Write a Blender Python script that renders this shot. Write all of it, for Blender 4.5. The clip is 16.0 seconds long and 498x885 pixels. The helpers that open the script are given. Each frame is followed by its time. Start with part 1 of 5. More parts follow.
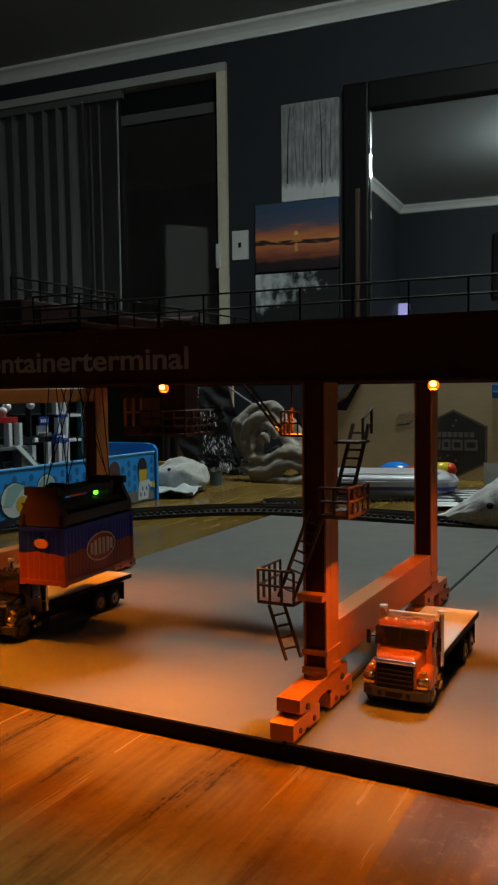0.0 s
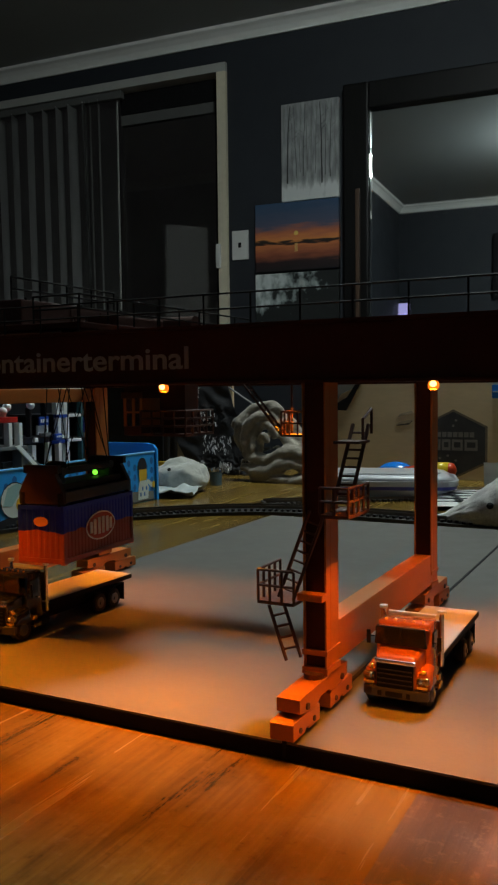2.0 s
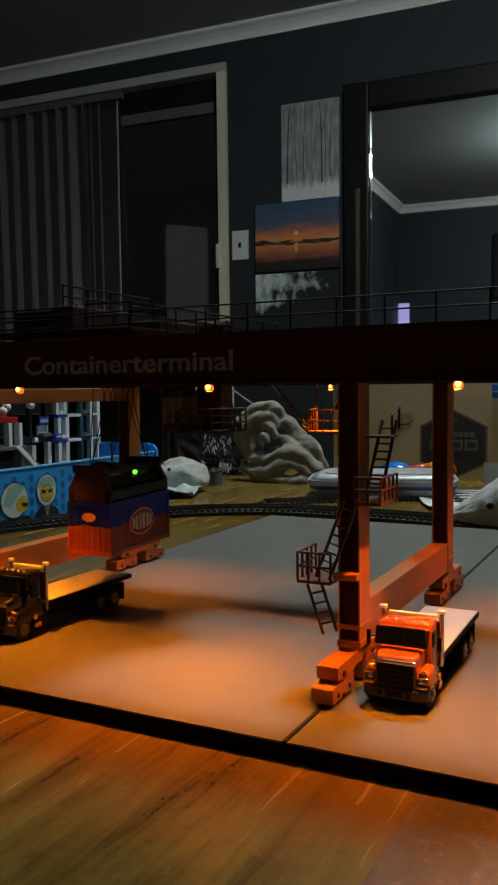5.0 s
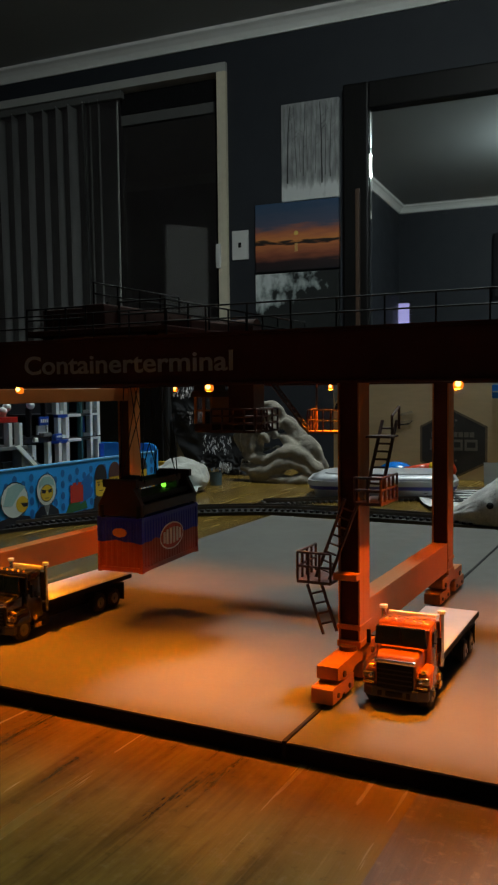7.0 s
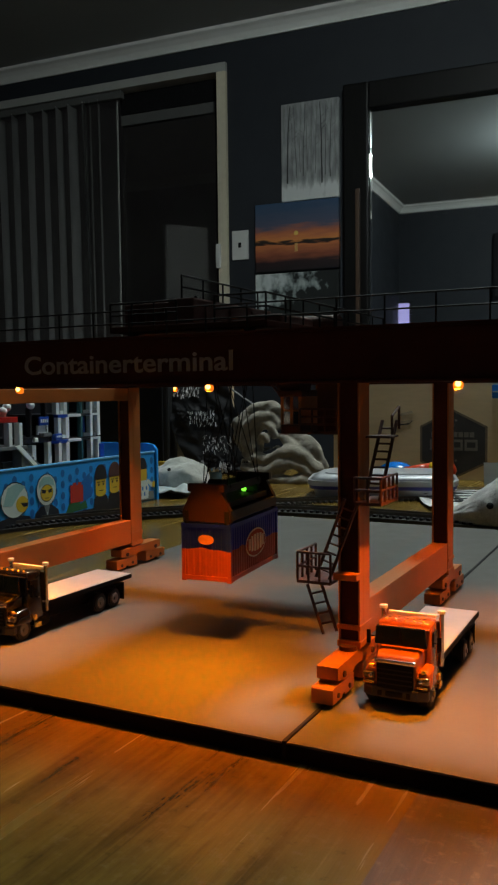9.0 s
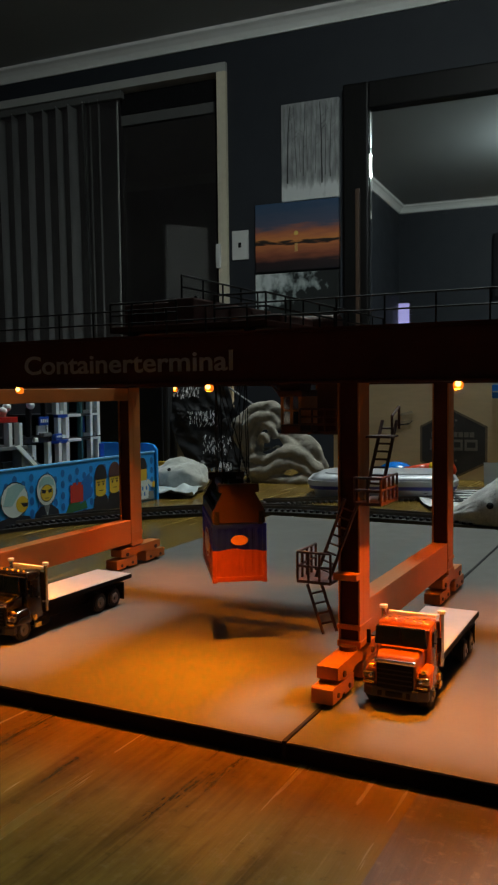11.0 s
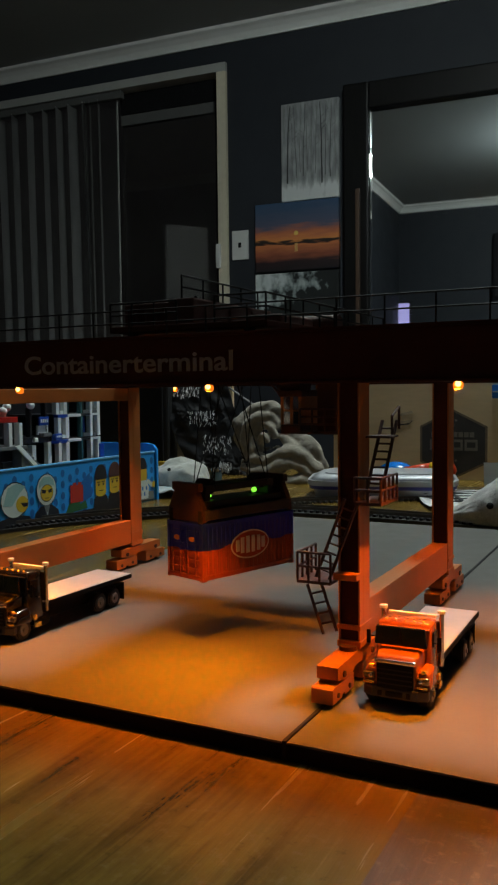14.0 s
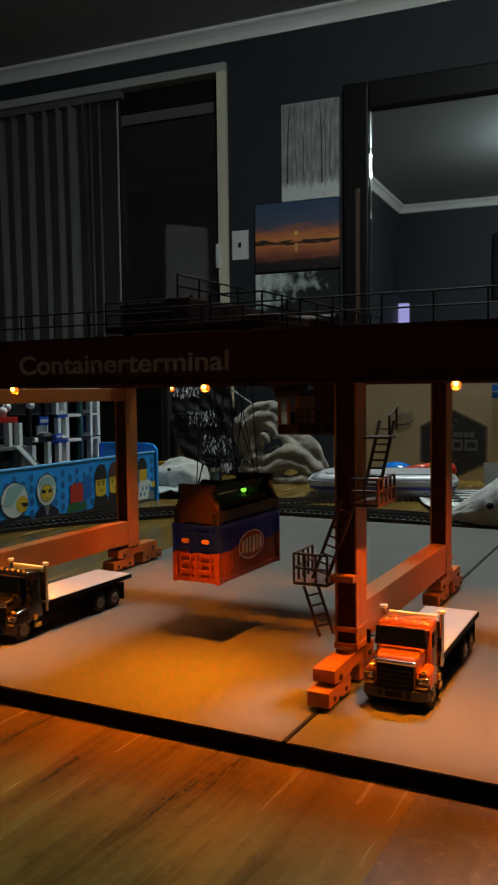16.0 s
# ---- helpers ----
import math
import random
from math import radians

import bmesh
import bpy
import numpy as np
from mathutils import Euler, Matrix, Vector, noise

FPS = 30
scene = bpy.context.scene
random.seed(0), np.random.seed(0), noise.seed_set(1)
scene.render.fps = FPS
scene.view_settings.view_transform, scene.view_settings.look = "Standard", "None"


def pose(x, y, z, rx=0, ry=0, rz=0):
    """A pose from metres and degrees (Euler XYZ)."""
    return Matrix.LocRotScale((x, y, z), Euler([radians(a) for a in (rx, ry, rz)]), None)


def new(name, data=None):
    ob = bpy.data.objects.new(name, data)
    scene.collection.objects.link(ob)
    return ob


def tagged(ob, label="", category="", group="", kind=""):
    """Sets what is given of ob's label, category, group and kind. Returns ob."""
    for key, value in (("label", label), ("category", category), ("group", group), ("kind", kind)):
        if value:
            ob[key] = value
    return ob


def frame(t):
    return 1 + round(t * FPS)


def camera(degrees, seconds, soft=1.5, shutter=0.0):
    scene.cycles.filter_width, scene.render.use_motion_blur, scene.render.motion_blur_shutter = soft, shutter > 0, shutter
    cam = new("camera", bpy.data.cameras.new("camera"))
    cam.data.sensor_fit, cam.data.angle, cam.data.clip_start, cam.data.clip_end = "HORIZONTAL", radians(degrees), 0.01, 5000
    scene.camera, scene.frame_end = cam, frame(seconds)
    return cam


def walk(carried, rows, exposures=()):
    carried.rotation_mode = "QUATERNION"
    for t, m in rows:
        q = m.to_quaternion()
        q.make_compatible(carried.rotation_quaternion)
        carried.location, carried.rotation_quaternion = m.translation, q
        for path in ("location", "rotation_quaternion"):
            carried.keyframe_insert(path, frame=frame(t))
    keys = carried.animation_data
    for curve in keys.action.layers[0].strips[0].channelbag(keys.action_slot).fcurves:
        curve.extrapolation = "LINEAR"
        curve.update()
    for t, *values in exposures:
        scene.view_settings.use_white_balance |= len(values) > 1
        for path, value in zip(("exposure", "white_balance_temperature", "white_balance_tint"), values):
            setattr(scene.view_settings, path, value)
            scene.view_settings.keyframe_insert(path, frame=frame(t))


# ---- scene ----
# ---- camera ----
EYE = (0.0, 0.0, 0.88)
CAM = Matrix.Translation(EYE) @ Matrix(((0.891623, -0.018740, 0.452390), (0.452644, 0.061202, -0.889588), (-0.011016, 0.997949, 0.063052))).to_4x4()
cam = camera(33.188, 16.0, 2.3)
walk(cam, [(0.0, CAM), (16.0, CAM)])

# ---- levels ----
TABLE = 0.7415      # table top
MAT = 0.7485        # top of the grey boards
CEIL = 2.366
WALL_TURN = 4.12    # the room stands a little askew to the table
RT = Matrix.Rotation(radians(WALL_TURN), 4, "Z")   # room coordinates: x along the far wall, y towards it
WALL = 3.245

# ---- light ----
world = bpy.data.worlds.new("night")
scene.world = world
world.use_nodes = True
world.node_tree.nodes["Background"].inputs[0].default_value = (0.026, 0.026, 0.028, 1)
world.node_tree.nodes["Background"].inputs[1].default_value = 0.5
scene.view_settings.exposure = -0.02
LAMP_POWER = 61500.0
ROOM_POWER = 134


# ---- materials ----
def rgb(c):
    return (*c, 1.0)


def mat(name, col, rough=0.6, metal=0.0, var=0.25, scale=60.0, bump=0.0, bscale=300.0, col2=None, coat=0.0, sheen=0.0, stretch=(1, 1, 1), spec=0.5):
    """A surface with two scales of uneven colour, uneven gloss and fine relief."""
    m = bpy.data.materials.new(name)
    m.use_nodes = True
    nt = m.node_tree
    n, l = nt.nodes, nt.links
    p = n["Principled BSDF"]
    tc = n.new("ShaderNodeTexCoord")
    mp = n.new("ShaderNodeMapping")
    mp.inputs["Scale"].default_value = stretch
    l.new(tc.outputs["Object"], mp.inputs[0])
    big = n.new("ShaderNodeTexNoise")
    big.inputs["Scale"].default_value = scale
    big.inputs["Detail"].default_value = 4
    fine = n.new("ShaderNodeTexNoise")
    fine.inputs["Scale"].default_value = scale * 9
    fine.inputs["Detail"].default_value = 3
    l.new(mp.outputs[0], big.inputs["Vector"])
    l.new(mp.outputs[0], fine.inputs["Vector"])
    add = n.new("ShaderNodeMix")
    add.data_type = "FLOAT"
    add.inputs[0].default_value = 0.35
    l.new(big.outputs["Fac"], add.inputs[2])
    l.new(fine.outputs["Fac"], add.inputs[3])
    ramp = n.new("ShaderNodeValToRGB")
    c2 = col2 or tuple(max(0.0, c * (1 + var)) for c in col)
    c1 = tuple(c * (1 - var) for c in col)
    ramp.color_ramp.elements[0].position, ramp.color_ramp.elements[1].position = 0.3, 0.7
    ramp.color_ramp.elements[0].color, ramp.color_ramp.elements[1].color = rgb(c1), rgb(c2)
    l.new(add.outputs[0], ramp.inputs[0])
    l.new(ramp.outputs[0], p.inputs["Base Color"])
    rr = n.new("ShaderNodeMapRange")
    k = 0.05 if coat else 0.2
    rr.inputs[3].default_value, rr.inputs[4].default_value = max(0.02, rough * (1 - k)), min(1.0, rough * (1 + k))
    l.new(fine.outputs["Fac"], rr.inputs[0])
    l.new(rr.outputs[0], p.inputs["Roughness"])
    p.inputs["Metallic"].default_value = metal
    p.inputs["Specular IOR Level"].default_value = spec
    p.inputs["Coat Weight"].default_value = coat
    p.inputs["Sheen Weight"].default_value = sheen
    if bump:
        bn = n.new("ShaderNodeTexNoise")
        bn.inputs["Scale"].default_value = bscale
        bn.inputs["Detail"].default_value = 5
        l.new(mp.outputs[0], bn.inputs["Vector"])
        b = n.new("ShaderNodeBump")
        b.inputs["Strength"].default_value = bump
        b.inputs["Distance"].default_value = 0.3 / bscale
        l.new(bn.outputs["Fac"], b.inputs["Height"])
        l.new(b.outputs[0], p.inputs["Normal"])
    return m


def glow(name, col, power):
    m = bpy.data.materials.new(name)
    m.use_nodes = True
    p = m.node_tree.nodes["Principled BSDF"]
    p.inputs["Base Color"].default_value = rgb(col)
    p.inputs["Emission Color"].default_value = rgb(col)
    p.inputs["Emission Strength"].default_value = power
    return m


def glass(name, col=(1, 1, 1), rough=0.0):
    m = bpy.data.materials.new(name)
    m.use_nodes = True
    p = m.node_tree.nodes["Principled BSDF"]
    p.inputs["Base Color"].default_value = rgb(col)
    p.inputs["Transmission Weight"].default_value = 1.0
    p.inputs["Roughness"].default_value = rough
    p.inputs["IOR"].default_value = 1.5
    return m


M_crane = mat("crane_orange", (0.43, 0.145, 0.024), 0.5, var=0.08, scale=40, bump=0.06, bscale=900)
# crane paint darkened: the shade on unlit faces is in this colour
M_crane_shade = mat("crane_shade_brown", (0.05, 0.017, 0.012), 0.75, var=0.2, scale=60, spec=0.12)
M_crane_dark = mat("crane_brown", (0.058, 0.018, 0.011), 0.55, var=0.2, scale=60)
M_rail_black = mat("black_plastic", (0.01, 0.01, 0.011), 0.65, var=0.3, scale=80, spec=0.14)
M_mat = mat("grey_board", (0.098, 0.094, 0.083), 0.75, var=0.14, scale=9, bump=0.12, bscale=500)
M_mat_edge = mat("black_edge", (0.005, 0.005, 0.005), 0.8, spec=0.1)
M_dark = mat("matt_black", (0.015, 0.015, 0.016), 0.6)
M_tyre = mat("tyre_rubber", (0.012, 0.012, 0.012), 0.75, bump=0.1, bscale=900)
M_chrome = mat("chrome", (0.75, 0.75, 0.75), 0.18, 1.0, var=0.05)
M_white = mat("white_plastic", (0.72, 0.72, 0.7), 0.45, var=0.06, scale=30)
M_white_paint = mat("white_paint", (0.72, 0.72, 0.7), 0.5, var=0.05, scale=6)
M_truck_orange = mat("truck_orange", (0.36, 0.095, 0.022), 0.2, var=0.04, scale=90, coat=0.8)
M_truck_black = mat("truck_black", (0.008, 0.008, 0.009), 0.16, var=0.3, scale=90, coat=0.8)
M_bed = mat("bed_grey", (0.5, 0.5, 0.5), 0.55, var=0.08, scale=70, bump=0.05, bscale=900)
M_window = mat("dark_glass", (0.01, 0.011, 0.013), 0.08)
M_amber = mat("amber_lens", (0.8, 0.35, 0.04), 0.2)
M_green = glow("green_led", (0.22, 1.0, 0.05), 1.6)
M_room_lamp = glow("opal_lamp", (0.88, 1.0, 0.97), ROOM_POWER)
M_wall = mat("navy_wall", (0.0175, 0.021, 0.0285), 0.7, var=0.12, scale=1.2, bump=0.05, bscale=150)
M_ceiling = mat("ceiling_paint", (0.37, 0.4, 0.41), 0.8, var=0.06, scale=1.5)
M_frame_grey = mat("frame_grey_paint", (0.42, 0.42, 0.4), 0.5, var=0.08, scale=5)
M_cornice = mat("cornice_white", (0.82, 0.82, 0.8), 0.6, var=0.05, scale=3)
M_floor = mat("floor_boards", (0.12, 0.075, 0.045), 0.5, var=0.2, scale=5, stretch=(1, 8, 1))
M_cream = mat("cream_paint", (0.72, 0.65, 0.5), 0.5, var=0.1, scale=5)
M_black_wood = mat("black_wood", (0.006, 0.0055, 0.0055), 0.45, spec=0.2, var=0.3, scale=10, stretch=(6, 6, 1))
M_card = mat("cardboard", (0.62, 0.48, 0.29), 0.8, var=0.12, scale=5, bump=0.08, bscale=120, stretch=(1, 1, 4))
M_card_dark = mat("dark_print_and_shadow", (0.035, 0.035, 0.037), 0.7, var=0.3, scale=40)
M_card_grey = mat("grey_print", (0.17, 0.165, 0.15), 0.7)
M_towel = mat("grey_towel", (0.215, 0.19, 0.152), 0.95, var=0.3, scale=30, bump=1.0, bscale=170, sheen=0.3)


# ---- mesh helpers ----
def block(bm, x0, x1, y0, y1, z0, z1, bevel=0.0, tx=0.0, ty=0.0, m=None):
    """A box; tx, ty draw its top in; a bevel rounds its edges."""
    v = [bm.verts.new(c) for c in ((x0, y0, z0), (x1, y0, z0), (x1, y1, z0), (x0, y1, z0),
                                   (x0 + tx, y0 + ty, z1), (x1 - tx, y0 + ty, z1), (x1 - tx, y1 - ty, z1), (x0 + tx, y1 - ty, z1))]
    if m is not None:
        for q in v:
            q.co = m @ q.co
    fs = [bm.faces.new([v[i] for i in f]) for f in ((3, 2, 1, 0), (4, 5, 6, 7), (0, 1, 5, 4), (1, 2, 6, 5), (2, 3, 7, 6), (3, 0, 4, 7))]
    if bevel:
        es = list({e for f in fs for e in f.edges})
        bmesh.ops.bevel(bm, geom=es, offset=bevel, segments=2, affect="EDGES", profile=0.6)
    return bm


def rod(bm, a, b, r, seg=8, r2=None):
    a, b = Vector(a), Vector(b)
    d = b - a
    m = Matrix.Translation((a + b) / 2) @ d.to_track_quat("Z", "Y").to_matrix().to_4x4()
    bmesh.ops.create_cone(bm, cap_ends=True, segments=seg, radius1=r, radius2=r if r2 is None else r2, depth=d.length, matrix=m)
    return bm


def ball(bm, c, r, sub=2, scale=(1, 1, 1)):
    bmesh.ops.create_icosphere(bm, subdivisions=sub, radius=r, matrix=Matrix.Translation(c) @ Matrix.Diagonal((*scale, 1)))
    return bm


def prism(bm, pts, depth, m=None):
    """A flat outline in x, z, thickened along y."""
    m = m or Matrix()
    a = [bm.verts.new(m @ Vector((x, 0, z))) for x, z in pts]
    b = [bm.verts.new(m @ Vector((x, depth, z))) for x, z in pts]
    bm.faces.new(a)
    bm.faces.new(b[::-1])
    for i in range(len(pts)):
        j = (i + 1) % len(pts)
        bm.faces.new((a[j], a[i], b[i], b[j]))
    bmesh.ops.recalc_face_normals(bm, faces=bm.faces[:])
    return bm


def part(name, bm, material, parent=None, label="", smooth=False):
    me = bpy.data.meshes.new(name)
    bm.to_mesh(me)
    bm.free()
    for f in me.polygons:
        f.use_smooth = smooth
    me.materials.append(material)
    ob = new(name, me)
    if parent is not None:
        ob.parent = parent
    if label:
        tagged(ob, label)
    return ob


def B():
    return bmesh.new()


def thing(name, m, label, category, group="", kind=""):
    ob = new(name)
    ob.empty_display_size = 0.02
    ob.matrix_basis = m
    return tagged(ob, label, category, group, kind)


def structure(ob, label=""):
    return tagged(ob, label, kind="structure")


def on_room(ob):
    ob.matrix_basis = RT @ ob.matrix_basis
    return ob



# ---- the room ----
def room():
    o = part("wall_north", block(B(), -5.0, -2.95, WALL, WALL + 0.12, 0, CEIL), M_wall)
    bm = B()
    block(bm, -1.447, 2.6, WALL, WALL + 0.12, 0, CEIL)
    block(bm, -2.95, -1.447, WALL, WALL + 0.12, 2.231, CEIL)
    o2 = part("wall_north_east", bm, M_wall)
    o3 = part("wall_south", block(B(), -1.67, 2.6, -0.57, -0.45, 0, CEIL), M_wall)
    o4 = part("wall_east", block(B(), 2.6, 2.72, -0.57, WALL + 0.12, 0, CEIL), M_wall)
    o5 = part("wall_west", block(B(), -5.12, -5.0, 1.18, WALL + 0.12, 0, CEIL), M_wall)
    o6 = part("wall_return", block(B(), -1.67, -1.55, -0.45, 1.3, 0, CEIL), M_wall)
    o7 = part("wall_return_south", block(B(), -5.0, -1.67, 1.18, 1.3, 0, CEIL), M_wall)
    for q in (o, o2, o3, o4, o5, o6, o7):
        structure(on_room(q), "dark navy painted wall in a dim room")
    structure(on_room(part("floor", block(B(), -5.1, 2.7, -0.57, 3.37, -0.06, 0), M_floor)), "dark wooden floor")
    structure(on_room(part("ceiling", block(B(), -5.12, 2.72, -0.57, 3.37, CEIL, CEIL + 0.08), M_ceiling)), "pale painted ceiling in the dark")

    def cornice(x0, y0, x1, y1):
        """A coved cornice along a line; the room lies to the left of the line's direction."""
        d = Vector((x1 - x0, y1 - y0, 0))
        u = d.normalized()
        w = Vector((-u.y, u.x, 0))
        prof = [(0, 0), (0, -0.056), (0.008, -0.056), (0.011, -0.047), (0.02, -0.032), (0.034, -0.019), (0.048, -0.012), (0.051, -0.008), (0.054, 0)]
        bm = B()
        rings = []
        for base, s in ((Vector((x0, y0, CEIL)), 1), (Vector((x1, y1, CEIL)), -1)):
            rings.append([bm.verts.new(base + w * a + Vector((0, 0, b))) for a, b in prof])
        for i in range(len(prof)):
            j = (i + 1) % len(prof)
            bm.faces.new((rings[0][i], rings[0][j], rings[1][j], rings[1][i]))
        bm.faces.new(rings[0])
        bm.faces.new(rings[1][::-1])
        bmesh.ops.recalc_face_normals(bm, faces=bm.faces[:])
        return structure(on_room(part("cornice", bm, M_cornice)), "white coved plaster cornice")

    cornice(2.6, WALL, -5.0, WALL)
    cornice(-1.55, -0.45, 2.6, -0.45)
    cornice(-1.55, 1.3, -1.55, -0.45)
    cornice(-5.0, 1.3, -1.55, 1.3)
    cornice(2.6, -0.45, 2.6, WALL)


room()



M_glass = glass("window_glass")
M_mirror = mat("mirror_silver", (0.82, 0.86, 0.86), 0.02, 1.0, var=0.01, scale=2)
M_slat = mat("blind_fabric", (0.46, 0.46, 0.455), 0.8, var=0.08, scale=12, bump=0.1, bscale=400)
M_alu = mat("grey_aluminium", (0.16, 0.16, 0.155), 0.45, 0.3, var=0.1, scale=8)
M_screen = glow("lit_screen", (0.55, 0.5, 1.0), 0.5)
M_brown_wood = mat("brown_dowel", (0.085, 0.045, 0.026), 0.5, var=0.2, scale=20, stretch=(4, 4, 0.5))


def painting(name, kind):
    """Printed canvas pictures: a misty wood, a sunset over water, trees against the sky."""
    m = bpy.data.materials.new(name)
    m.use_nodes = True
    n, l = m.node_tree.nodes, m.node_tree.links
    p = n["Principled BSDF"]
    p.inputs["Roughness"].default_value = 0.7
    tc = n.new("ShaderNodeTexCoord")
    mp = n.new("ShaderNodeMapping")
    l.new(tc.outputs["Generated"], mp.inputs[0])
    sep = n.new("ShaderNodeSeparateXYZ")
    l.new(tc.outputs["Generated"], sep.inputs[0])
    noi = n.new("ShaderNodeTexNoise")
    noi.inputs["Detail"].default_value = 7
    l.new(mp.outputs[0], noi.inputs["Vector"])
    ramp = n.new("ShaderNodeValToRGB")
    e = ramp.color_ramp.elements

    def stops(rows):
        while len(e) < len(rows):
            e.new(0.5)
        for q, (a, c) in zip(e, rows):
            q.position, q.color = a, rgb(c)

    mix = n.new("ShaderNodeMath")
    mix.operation = "MULTIPLY_ADD"
    if kind == "forest":
        mp.inputs["Scale"].default_value = (14, 1, 5)
        noi.inputs["Scale"].default_value = 1.0
        up = n.new("ShaderNodeMapRange")
        l.new(sep.outputs["Z"], up.inputs[0])
        up.inputs[1].default_value, up.inputs[2].default_value, up.inputs[3].default_value, up.inputs[4].default_value = 0.1, 0.22, 0.5, 0.0
        l.new(noi.outputs["Fac"], mix.inputs[0])
        mix.inputs[1].default_value = 1.0
        l.new(up.outputs[0], mix.inputs[2])
        stops([(0.3, (0.19, 0.195, 0.2)), (0.42, (0.24, 0.25, 0.255)), (0.52, (0.3, 0.31, 0.315)), (0.64, (0.38, 0.39, 0.395)), (0.9, (0.7, 0.72, 0.72))])
    elif kind == "sunset":
        mp.inputs["Scale"].default_value = (1.5, 1, 7)
        noi.inputs["Scale"].default_value = 2.0
        l.new(noi.outputs["Fac"], mix.inputs[0])
        mix.inputs[1].default_value = 0.22
        sub = n.new("ShaderNodeMath")
        sub.inputs[1].default_value = -0.11
        l.new(sep.outputs["Z"], sub.inputs[0])
        l.new(sub.outputs[0], mix.inputs[2])
        stops([(0.0, (0.01, 0.008, 0.01)), (0.13, (0.03, 0.012, 0.014)), (0.27, (0.4, 0.11, 0.05)), (0.385, (0.7, 0.22, 0.07)), (0.40, (0.02, 0.012, 0.01)),
               (0.43, (0.02, 0.012, 0.01)), (0.445, (0.8, 0.28, 0.07)), (0.56, (0.55, 0.16, 0.08)), (0.68, (0.09, 0.1, 0.16)), (1.0, (0.03, 0.08, 0.16))])
    else:
        mp.inputs["Scale"].default_value = (3.2, 1, 1.9)
        noi.inputs["Scale"].default_value = 2.4
        rise = n.new("ShaderNodeMath")
        rise.operation = "MULTIPLY_ADD"
        l.new(sep.outputs["Z"], rise.inputs[0])
        rise.inputs[1].default_value = 0.5
        slope = n.new("ShaderNodeMath")
        slope.operation = "MULTIPLY"
        slope.inputs[1].default_value = -0.36
        l.new(sep.outputs["X"], slope.inputs[0])
        l.new(slope.outputs[0], rise.inputs[2])
        l.new(noi.outputs["Fac"], mix.inputs[0])
        mix.inputs[1].default_value = 0.9
        l.new(rise.outputs[0], mix.inputs[2])
        stops([(0.0, (0.006, 0.008, 0.008)), (0.63, (0.012, 0.015, 0.015)), (0.7, (0.25, 0.29, 0.29)), (0.82, (0.62, 0.67, 0.67)), (1.0, (0.8, 0.84, 0.84))])
    l.new(mix.outputs[0], ramp.inputs[0])
    l.new(ramp.outputs[0], p.inputs["Base Color"])
    return m


# ---- on the far wall ----
def sliding_door():
    d = thing("door_1", RT.copy(), "glazed sliding door with pale aluminium frame at night", "door", kind="structure")
    H = 2.231
    part("frame_head", block(B(), -2.95, -1.447, WALL - 0.02, WALL + 0.1, H - 0.036, H, 0.003), M_frame_grey, d)
    part("frame_jamb", block(B(), -1.488, -1.447, WALL - 0.02, WALL + 0.1, 0, H - 0.036, 0.003), M_cream, d)
    part("frame_jamb", block(B(), -2.95, -2.91, WALL - 0.02, WALL + 0.1, 0, H - 0.036, 0.003), M_cream, d)
    part("door_latch", block(B(), -1.494, -1.474, WALL - 0.034, WALL - 0.02, 1.39, 1.49, 0.003), M_white_paint, d)
    part("stile", block(B(), -2.0, -1.993, WALL + 0.03, WALL + 0.034, 0, H - 0.036, 0.001), M_frame_grey, d)
    part("stile", block(B(), -1.53, -1.488, WALL + 0.055, WALL + 0.085, 0, H - 0.036, 0.002), M_rail_black, d)
    part("top_rail", block(B(), -1.991, -1.53, WALL + 0.055, WALL + 0.085, 2.06, 2.105, 0.002), M_alu, d)
    part("top_infill", block(B(), -1.991, -1.488, WALL + 0.05, WALL + 0.09, 2.106, H - 0.036), M_rail_black, d)
    for k in (0.06, 0.074):
        part("pane", block(B(), -1.991, -1.53, WALL + k, WALL + k + 0.004, 0.02, 2.06), M_glass, d)
    for k in (0.036, 0.05):
        part("pane", block(B(), -2.91, -2.0, WALL + k, WALL + k + 0.004, 0.02, H - 0.04), M_glass, d)


def blinds():
    v = thing("vertical_blind", RT.copy(), "grey vertical blind slats drawn to one side of the door", "blind")
    part("head_rail", block(B(), -2.9, -1.95, WALL - 0.012, WALL + 0.016, 2.16, 2.192, 0.002), M_alu, v)
    for i, (x, a) in enumerate(((-2.85, 108), (-2.77, 107), (-2.69, 108), (-2.607, 106), (-2.53, 108), (-2.445, 106), (-2.36, 107), (-2.283, 105), (-2.21, 94), (-2.14, 117), (-2.117, 116), (-2.072, 117))):
        bm = B()
        cols = []
        for j in range(7):
            u = (j / 6 - 0.5) * 0.089
            w = 0.006 * (1 - (2 * j / 6 - 1) ** 2)
            p = pose(x, WALL + 0.0, 0, 0, 0, a + random.uniform(-3, 3)) if j == 0 else p
            lean = 0.018 if x > -2.6 else 0.03
            cols.append([bm.verts.new(p @ Vector((u, w, 2.16))), bm.verts.new(p @ Vector((u, w, 0.05)) + Vector((lean, 0, 0)))])
        for c, c2 in zip(cols, cols[1:]):
            bm.faces.new((c[0], c2[0], c2[1], c[1]))
        bmesh.ops.solidify(bm, geom=bm.faces[:], thickness=0.0008)
        part("slat", bm, M_slat, v, smooth=True)
    part("wand", rod(B(), (-2.135, WALL - 0.035, 2.16), (-2.1, WALL - 0.035, 1.0), 0.004), M_chrome, v)


